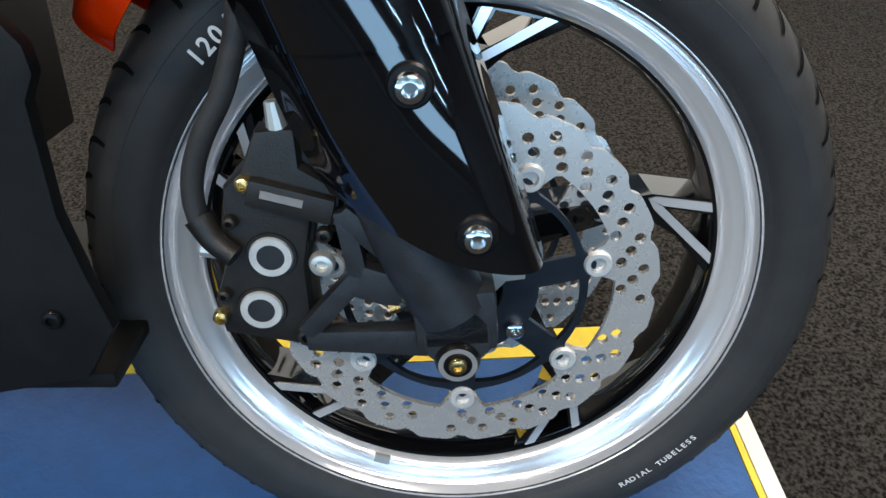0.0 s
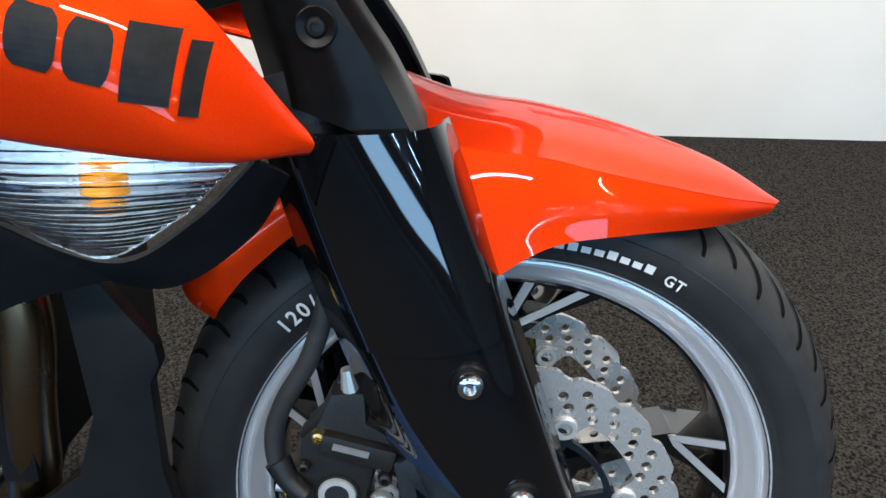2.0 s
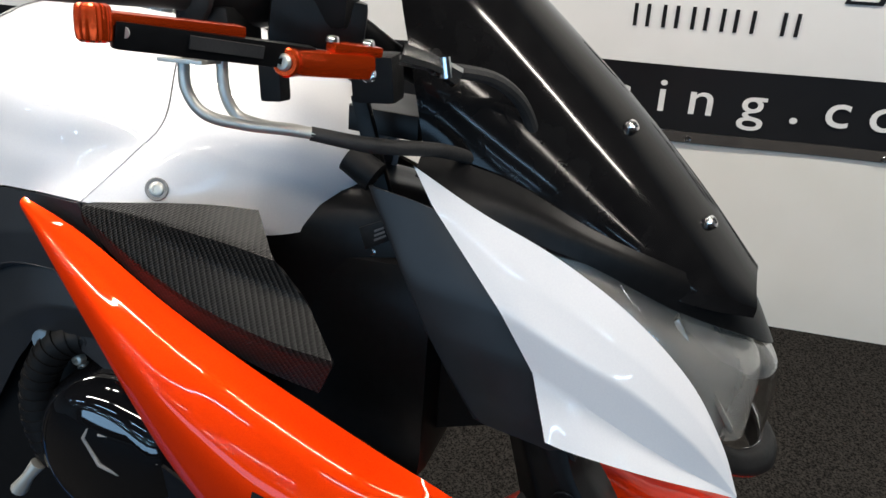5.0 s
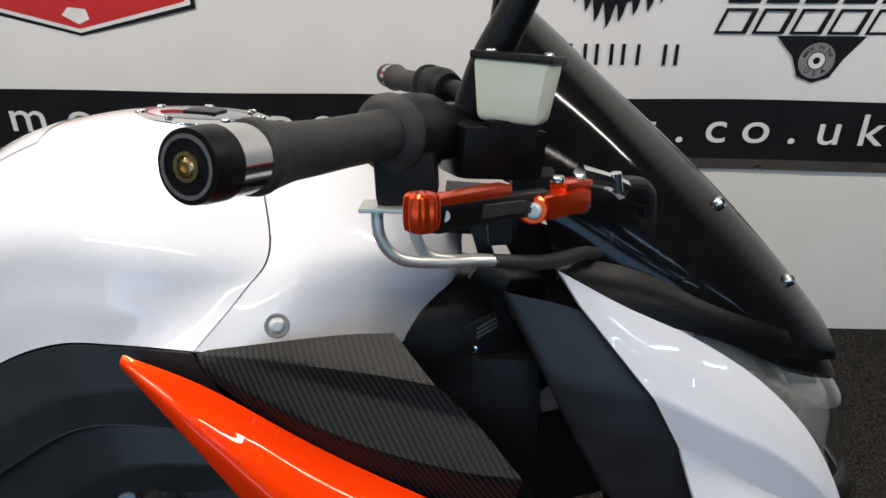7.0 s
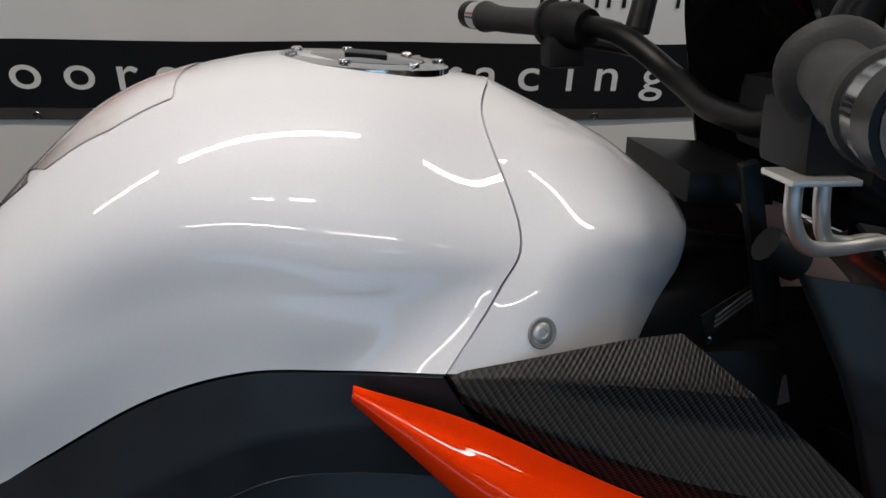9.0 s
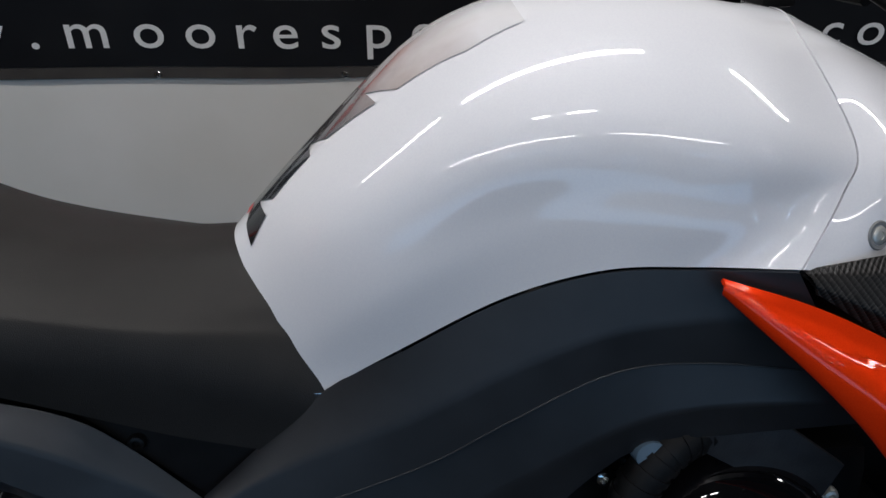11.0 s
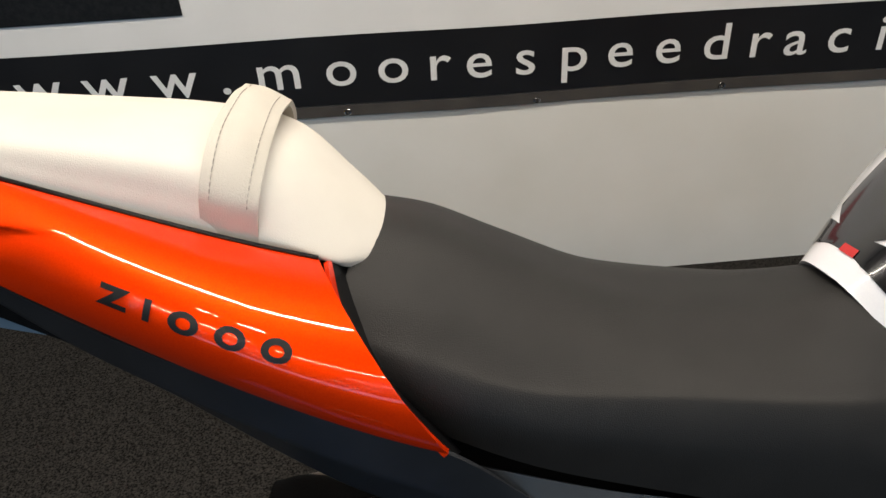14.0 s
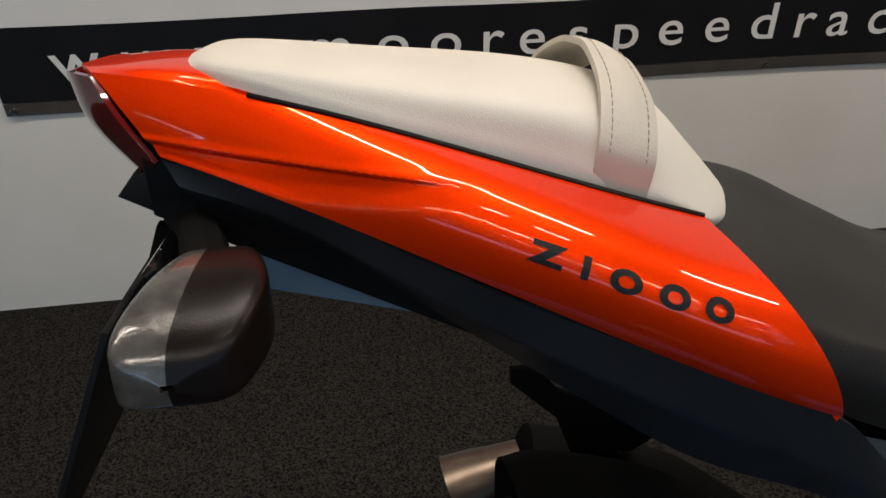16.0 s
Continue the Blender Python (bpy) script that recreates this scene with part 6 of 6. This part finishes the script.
for dx, dy in ((0.0, 0.0), (0.022, 0.012)):
    part("throttle_pipe", tube([(0.362 + dx, -0.266 + dy, 1.086), (0.364 + dx, -0.266 + dy, 1.064), (0.376 + dx * 0.8, -0.262 + dy, 1.048), (0.400 + dx * 0.5, -0.250 + dy * 0.6, 1.042), (0.428, -0.238 + dy * 0.4, 1.040), (0.452, -0.224, 1.036)], 0.0041, 30, 12), ZINC, bar_ob, "plated throttle cable pipe")
part("throttle_cable", tube([(0.440, -0.230, 1.038), (0.480, -0.205, 1.030), (0.520, -0.150, 1.022), (0.545, -0.090, 1.000), (0.540, -0.040, 0.970)], [0.0052, 0.0060, 0.0058, 0.0055, 0.0055], 24, 12), RUBBER, bar_ob, "black cable sheath")
master = part("brake_master", bar((0.410, -0.235, 1.118), (0.468, -0.205, 1.112), 0.036, 0.034, bevel=0.006), BLACK_SATIN, bar_ob, "black brake master cylinder")
part("cable_holder", bar((0.470, -0.185, 1.095), (0.472, -0.180, 1.060), 0.034, 0.026, bevel=0.005), BLACK_PLASTIC, master, "black cable holder")
part("master_clamp", tube(along_bar(-0.215, -0.195, 3), 0.019, 4, 20), BLACK_SATIN, master)
# fluid bottle
RESM = Matrix.Translation((0.4527, -0.2255, 1.1565)) @ Matrix.Rotation(radians(4), 4, "Y") @ Matrix.Rotation(radians(-20), 4, "Z")
rb = bmesh.new()
bmesh.ops.create_cube(rb, size=1, matrix=Matrix.Diagonal((0.054, 0.036, 0.042, 1)))
for v in rb.verts:
    if v.co.z < 0:
        v.co.x *= 0.80
        v.co.y *= 0.85
bmesh.ops.bevel(rb, geom=rb.edges, offset=0.006, segments=3, affect="EDGES", profile=0.6)
bottle = part("fluid_bottle", join(None, rb, RESM), RESERVOIR, bar_ob, "milky brake fluid bottle")
part("bottle_lid", join(None, box(-0.0285, -0.0195, 0.0195, 0.0285, 0.0195, 0.0245, bevel=0.0015), RESM), BLACK_PLASTIC, bottle, "black bottle lid")
part("bottle_foot", bar((0.452, -0.226, 1.140), (0.452, -0.222, 1.112), 0.036, 0.028, bevel=0.005, taper=0.7), BLACK_PLASTIC, bottle)
for dx in (-0.02, 0.02):
    part("lid_screw", join(None, bolt((dx, 0, 0.0245), 0.0035, 0.002, (0, 0, 1)), RESM), CHROME, bottle)
# folding lever: black blade with orange joint, cap and adjuster
lever = part("brake_lever", bar((0.4680, -0.2880, 1.0945), (0.4030, -0.3850, 1.1050), 0.015, 0.009, bevel=0.003), BLACK_SATIN, bar_ob, "black folding lever blade")
part("lever_tip_blade", bar((0.4420, -0.3240, 1.1085), (0.4000, -0.3880, 1.1130), 0.007, 0.010, bevel=0.0025), ORANGE_ANO, lever, "orange lever edge")
part("lever_hole", lathe([(0.0001, -0.0004), (0.0030, -0.0004), (0.0030, 0.0004), (0.0001, 0.0004)], (0.4092, -0.3830, 1.1060), "y", 16), ZINC, lever, "bright eye of the folding joint")
knob = bmesh.new()
KNOB = [(0.0060, -0.0095), (0.0080, -0.0082), (0.0086, -0.004), (0.0086, 0.004), (0.0080, 0.0082), (0.0060, 0.0095)]
loops = []
for kr, kz in KNOB:
    loops.append([knob.verts.new((0.3985 + kr * (1 + 0.075 * math.cos(9 * a)) * math.cos(a), -0.3925 + kr * (1 + 0.075 * math.cos(9 * a)) * math.sin(a), 1.1100 + kz)) for a in np.linspace(0, 2 * math.pi, 72, endpoint=False)])
for lo, hi in zip(loops, loops[1:]):
    for k in range(72):
        knob.faces.new((lo[k], lo[(k + 1) % 72], hi[(k + 1) % 72], hi[k]))
knob.faces.new(list(reversed(loops[0])))
knob.faces.new(loops[-1])
part("lever_tip", knob, ORANGE_ANO, lever, "orange fluted lever tip")
part("lever_root", bar((0.4600, -0.3010, 1.0925), (0.4960, -0.2600, 1.0905), 0.016, 0.016, bevel=0.006), ORANGE_ANO, lever, "orange lever root")
part("lever_eye", lathe([(0.0001, -0.0085), (0.0078, -0.0085), (0.0090, -0.0070), (0.0090, 0.0070), (0.0001, 0.0085)], (0.4600, -0.3000, 1.0925), "y", 24), ORANGE_ANO, lever)
part("lever_adjuster", bar((0.4770, -0.2820, 1.1020), (0.4980, -0.2540, 1.1000), 0.007, 0.013, bevel=0.003), ORANGE_ANO, lever, "orange adjuster")
part("lever_bolt", bolt((0.4600, -0.3085, 1.0925), 0.0052, 0.003, (-0.2, -1, 0.1)), ZINC, lever)
part("lever_bolt", bolt((0.4770, -0.2790, 1.1050), 0.0045, 0.004, (0, 0, 1)), CHROME, lever)
part("lever_bolt", bolt((0.4930, -0.2600, 1.1035), 0.0045, 0.004, (0, 0, 1)), CHROME, lever)
part("lever_bolt", bolt((0.4960, -0.2640, 1.0860), 0.0050, 0.004, (0.2, -1, 0)), CHROME, lever)
part("lever_print", bar((0.4500, -0.3185, 1.0985), (0.4260, -0.3540, 1.1030), 0.007, 0.0095), RUBBER, lever, "grey bar where a mark is engraved")
part("light_switch", bar((0.440, -0.285, 1.090), (0.442, -0.285, 1.066), 0.015, 0.014, bevel=0.003), BLACK_PLASTIC, bar_ob)
part("hose_fitting", tube([(0.500, -0.215, 1.098), (0.522, -0.205, 1.092), (0.535, -0.195, 1.084)], [0.008, 0.006, 0.008], 8, 10), CHROME, bar_ob, "bright hose fitting")
part("hose_banjo", tube([(0.528, -0.205, 1.098), (0.530, -0.203, 1.084)], [0.0042, 0.0048], 3, 12), CHROME, bar_ob)
part("brake_line", tube([(0.520, -0.205, 1.090), (0.560, -0.160, 1.080), (0.580, -0.110, 1.040), (0.590, -0.080, 0.950), (0.610, -0.078, 0.820)], 0.0055, 30, 10), RUBBER, bar_ob, "black brake line")
# far side lever and mirror stem
part("clutch_lever", tube([(0.492, 0.240, 1.095), (0.476, 0.305, 1.100), (0.425, 0.390, 1.108)], [0.009, 0.007, 0.009], 10, 10), BLACK_SATIN, bar_ob, "black clutch lever")
part("mirror_stem", tube([(0.440, 0.180, 1.128), (0.450, 0.190, 1.165), (0.455, 0.200, 1.205), (0.462, 0.215, 1.260)], [0.013, 0.0125, 0.009, 0.008], 20, 14), BLACK_SATIN, bike, "black mirror stem")
part("mirror_stem", tube([(0.420, -0.190, 1.130), (0.436, -0.196, 1.175), (0.455, -0.205, 1.215), (0.48, -0.215, 1.27)], [0.014, 0.0145, 0.012, 0.011], 20, 14), BLACK_SATIN, bike, "black mirror stem")
part("top_yoke", slab([(0.400, 1.040), (0.470, 1.036), (0.470, 1.012), (0.400, 1.016)], lambda x, z: -0.07, 0.14, bevel=0.004), BLACK_SATIN, bike, "black top yoke")
part("instrument_pod", box(0.500, -0.070, 1.035, 0.560, 0.070, 1.100, bevel=0.015), BLACK_PLASTIC, bike, "black instrument pod")
part("fairing_stay", bar((0.425, -0.105, 1.055), (0.462, -0.098, 0.93), 0.014, 0.010, bevel=0.003), BLACK_SATIN, bike, "black fairing stay")
part("ignition_barrel", tube([(0.430, -0.135, 1.005), (0.455, -0.135, 0.99)], [0.013, 0.014], 4, 12), BLACK_PLASTIC, bike)

# --- rear end ---
RC = (-0.662, 0.0, 0.335)
rear_tyre, TPROF = tyre(RC, 0.330, 0.095, "rear_tyre", "wide black rear tyre")
tread_cut_shades(rear_tyre, RC, 24, TPROF)
part("rear_rim", lathe([(0.235, -0.080), (0.222, -0.075), (0.210, -0.05), (0.205, 0.0), (0.21, 0.05), (0.222, 0.075), (0.235, 0.08)], RC, segs=64), BLACK_GLOSS, bike, "black rear rim")
HUG = []
for deg, r, w in ((25, 0.352, 0.075), (45, 0.372, 0.09), (65, 0.385, 0.10), (82, 0.390, 0.10), (88, 0.388, 0.095)):
    a = radians(deg)
    HUG.append([(RC[0] + (r + d) * math.cos(a), y, RC[2] + (r + d) * math.sin(a)) for d, y in ((-0.06, -w), (-0.02, -w), (0.004, -w * 0.75), (0.012, -w * 0.4), (0.014, 0))])
skin("rear_hugger", both_sides(HUG), SOOT, "black rear wheel hugger", 30, 20, out=(0, 0, 1))
part("swingarm", bar((-0.05, -0.10, 0.42), (-0.66, -0.11, 0.335), 0.07, 0.03, bevel=0.01), BLACK_SATIN, bike, "black swingarm")
part("swingarm", bar((-0.05, 0.10, 0.42), (-0.66, 0.11, 0.335), 0.07, 0.03, bevel=0.01), BLACK_SATIN, bike, "black swingarm")
for s in (-1, 1):
    can = part("silencer", tube([(-0.300, s * 0.250, 0.440), (-0.400, s * 0.270, 0.490), (-0.500, s * 0.285, 0.525), (-0.580, s * 0.292, 0.550)], [0.036, 0.052, 0.055, 0.048], 24, 28), SOOT, bike, "black silencer shell")
    part("silencer_tip", lathe([(0.030, 0.0), (0.034, 0.03), (0.040, 0.062), (0.0435, 0.095), (0.0445, 0.097), (0.041, 0.097), (0.036, 0.06), (0.028, 0.03)], (-0.575, s * 0.292, 0.548), "x", 36, turn=Matrix.Rotation(radians(180), 3, "Z") @ Matrix.Rotation(radians(17), 3, "Y")), TITANIUM, can, "tinted steel silencer tip")
    part("silencer_bracket", bar((-0.470, s * 0.265, 0.570), (-0.475, s * 0.120, 0.720), 0.05, 0.008, bevel=0.002), SOOT, can)
part("silencer_hanger", slab([(-0.621, 0.767), (-0.593, 0.767), (-0.575, 0.739), (-0.489, 0.695), (-0.457, 0.670), (-0.506, 0.663), (-0.514, 0.636), (-0.541, 0.618), (-0.560, 0.663), (-0.575, 0.706), (-0.621, 0.751)], lambda x, z: 0.150, 0.008, bevel=0.001), SOOT, bike, "black silencer hanger plate")
part("bracket_bolt", bolt((-0.470, 0.262, 0.578), 0.010, 0.012, (0, -0.5, 1)), BRASS, bike, "brass coloured bracket bolt")
# plate bracket and indicators
bracket = part("plate_bracket", slab([(-0.893, 1.018), (-0.881, 1.032), (-0.850, 1.030), (-0.842, 1.004), (-0.864, 1.001), (-0.872, 1.006)], lambda x, z: -0.03, 0.06, bevel=0.002), BLACK_PLASTIC, bike, "black plate bracket")
part("bracket_arm", bar((-0.868, -0.012, 0.992), (-0.905, -0.012, 0.900), 0.020, 0.010, bevel=0.002), SOOT, bracket)
part("bracket_arm", bar((-0.862, -0.030, 0.990), (-0.872, -0.060, 0.978), 0.014, 0.012, bevel=0.002), CHROME, bracket, "small bright stay")
part("plate_holder", bar((-0.895, 0.0, 0.960), (-0.965, 0.0, 0.800), 0.004, 0.18, bevel=0.001), BLACK_PLASTIC, bracket, "black plate holder")
for s in (-1, 1):
    def sect(y, cx, cz, hx, hz, lo, hi, n=9):
        return [(cx + hx * math.copysign(abs(math.cos(a)) ** 0.34, math.cos(a)), s * y, cz + hz * math.copysign(abs(math.sin(a)) ** 0.34, math.sin(a))) for a in np.linspace(radians(lo), radians(hi), n)]
    S = [(0.110, -0.829, 0.996, 0.012, 0.008), (0.116, -0.829, 0.995, 0.024, 0.017), (0.140, -0.833, 0.989, 0.034, 0.020), (0.164, -0.838, 0.981, 0.032, 0.018), (0.177, -0.841, 0.975, 0.024, 0.013), (0.181, -0.842, 0.973, 0.003, 0.002)]
    body = part("rear_indicator", shell([sect(*q, -90, 90, 13) for q in S], 26, 22, 0.003, out=(1, 0, 0)), SMOKED, bracket, "smoked brown indicator body")
    part("indicator_lens", shell([sect(q[0], q[1], q[2], q[3] * k, q[4], 90, 270, 11) for q, k in zip(S, (0.4, 0.5, 0.66, 0.85, 0.95, 1.0))], 18, 22, 0.002, out=(-1, 0, 0)), LENS_SMOKE, body, "clear ribbed indicator lens")
    part("indicator_stalk", tube([(-0.862, s * 0.020, 1.000), (-0.845, s * 0.055, 1.002), (-0.831, s * 0.112, 0.997)], [0.010, 0.012, 0.014], 10, 8), SOOT, body)
part("under_fin", slab([(-0.822, 0.990), (-0.818, 0.955), (-0.718, 0.926), (-0.770, 0.965), (-0.800, 0.990)], lambda x, z: -0.036, 0.004), SMOKE_BLUE, bike, "blue grey plastic fin")
part("fin_clip", bar((-0.815, -0.045, 0.990), (-0.792, -0.052, 0.978), 0.006, 0.004), CHROME, bike, "small bright clip")
part("side_stand", tube([(-0.02, 0.10, 0.34), (0.02, 0.22, 0.18), (0.04, 0.315, 0.080)], [0.013, 0.012, 0.014], 12, 12), BLACK_SATIN, bike, "black side stand")
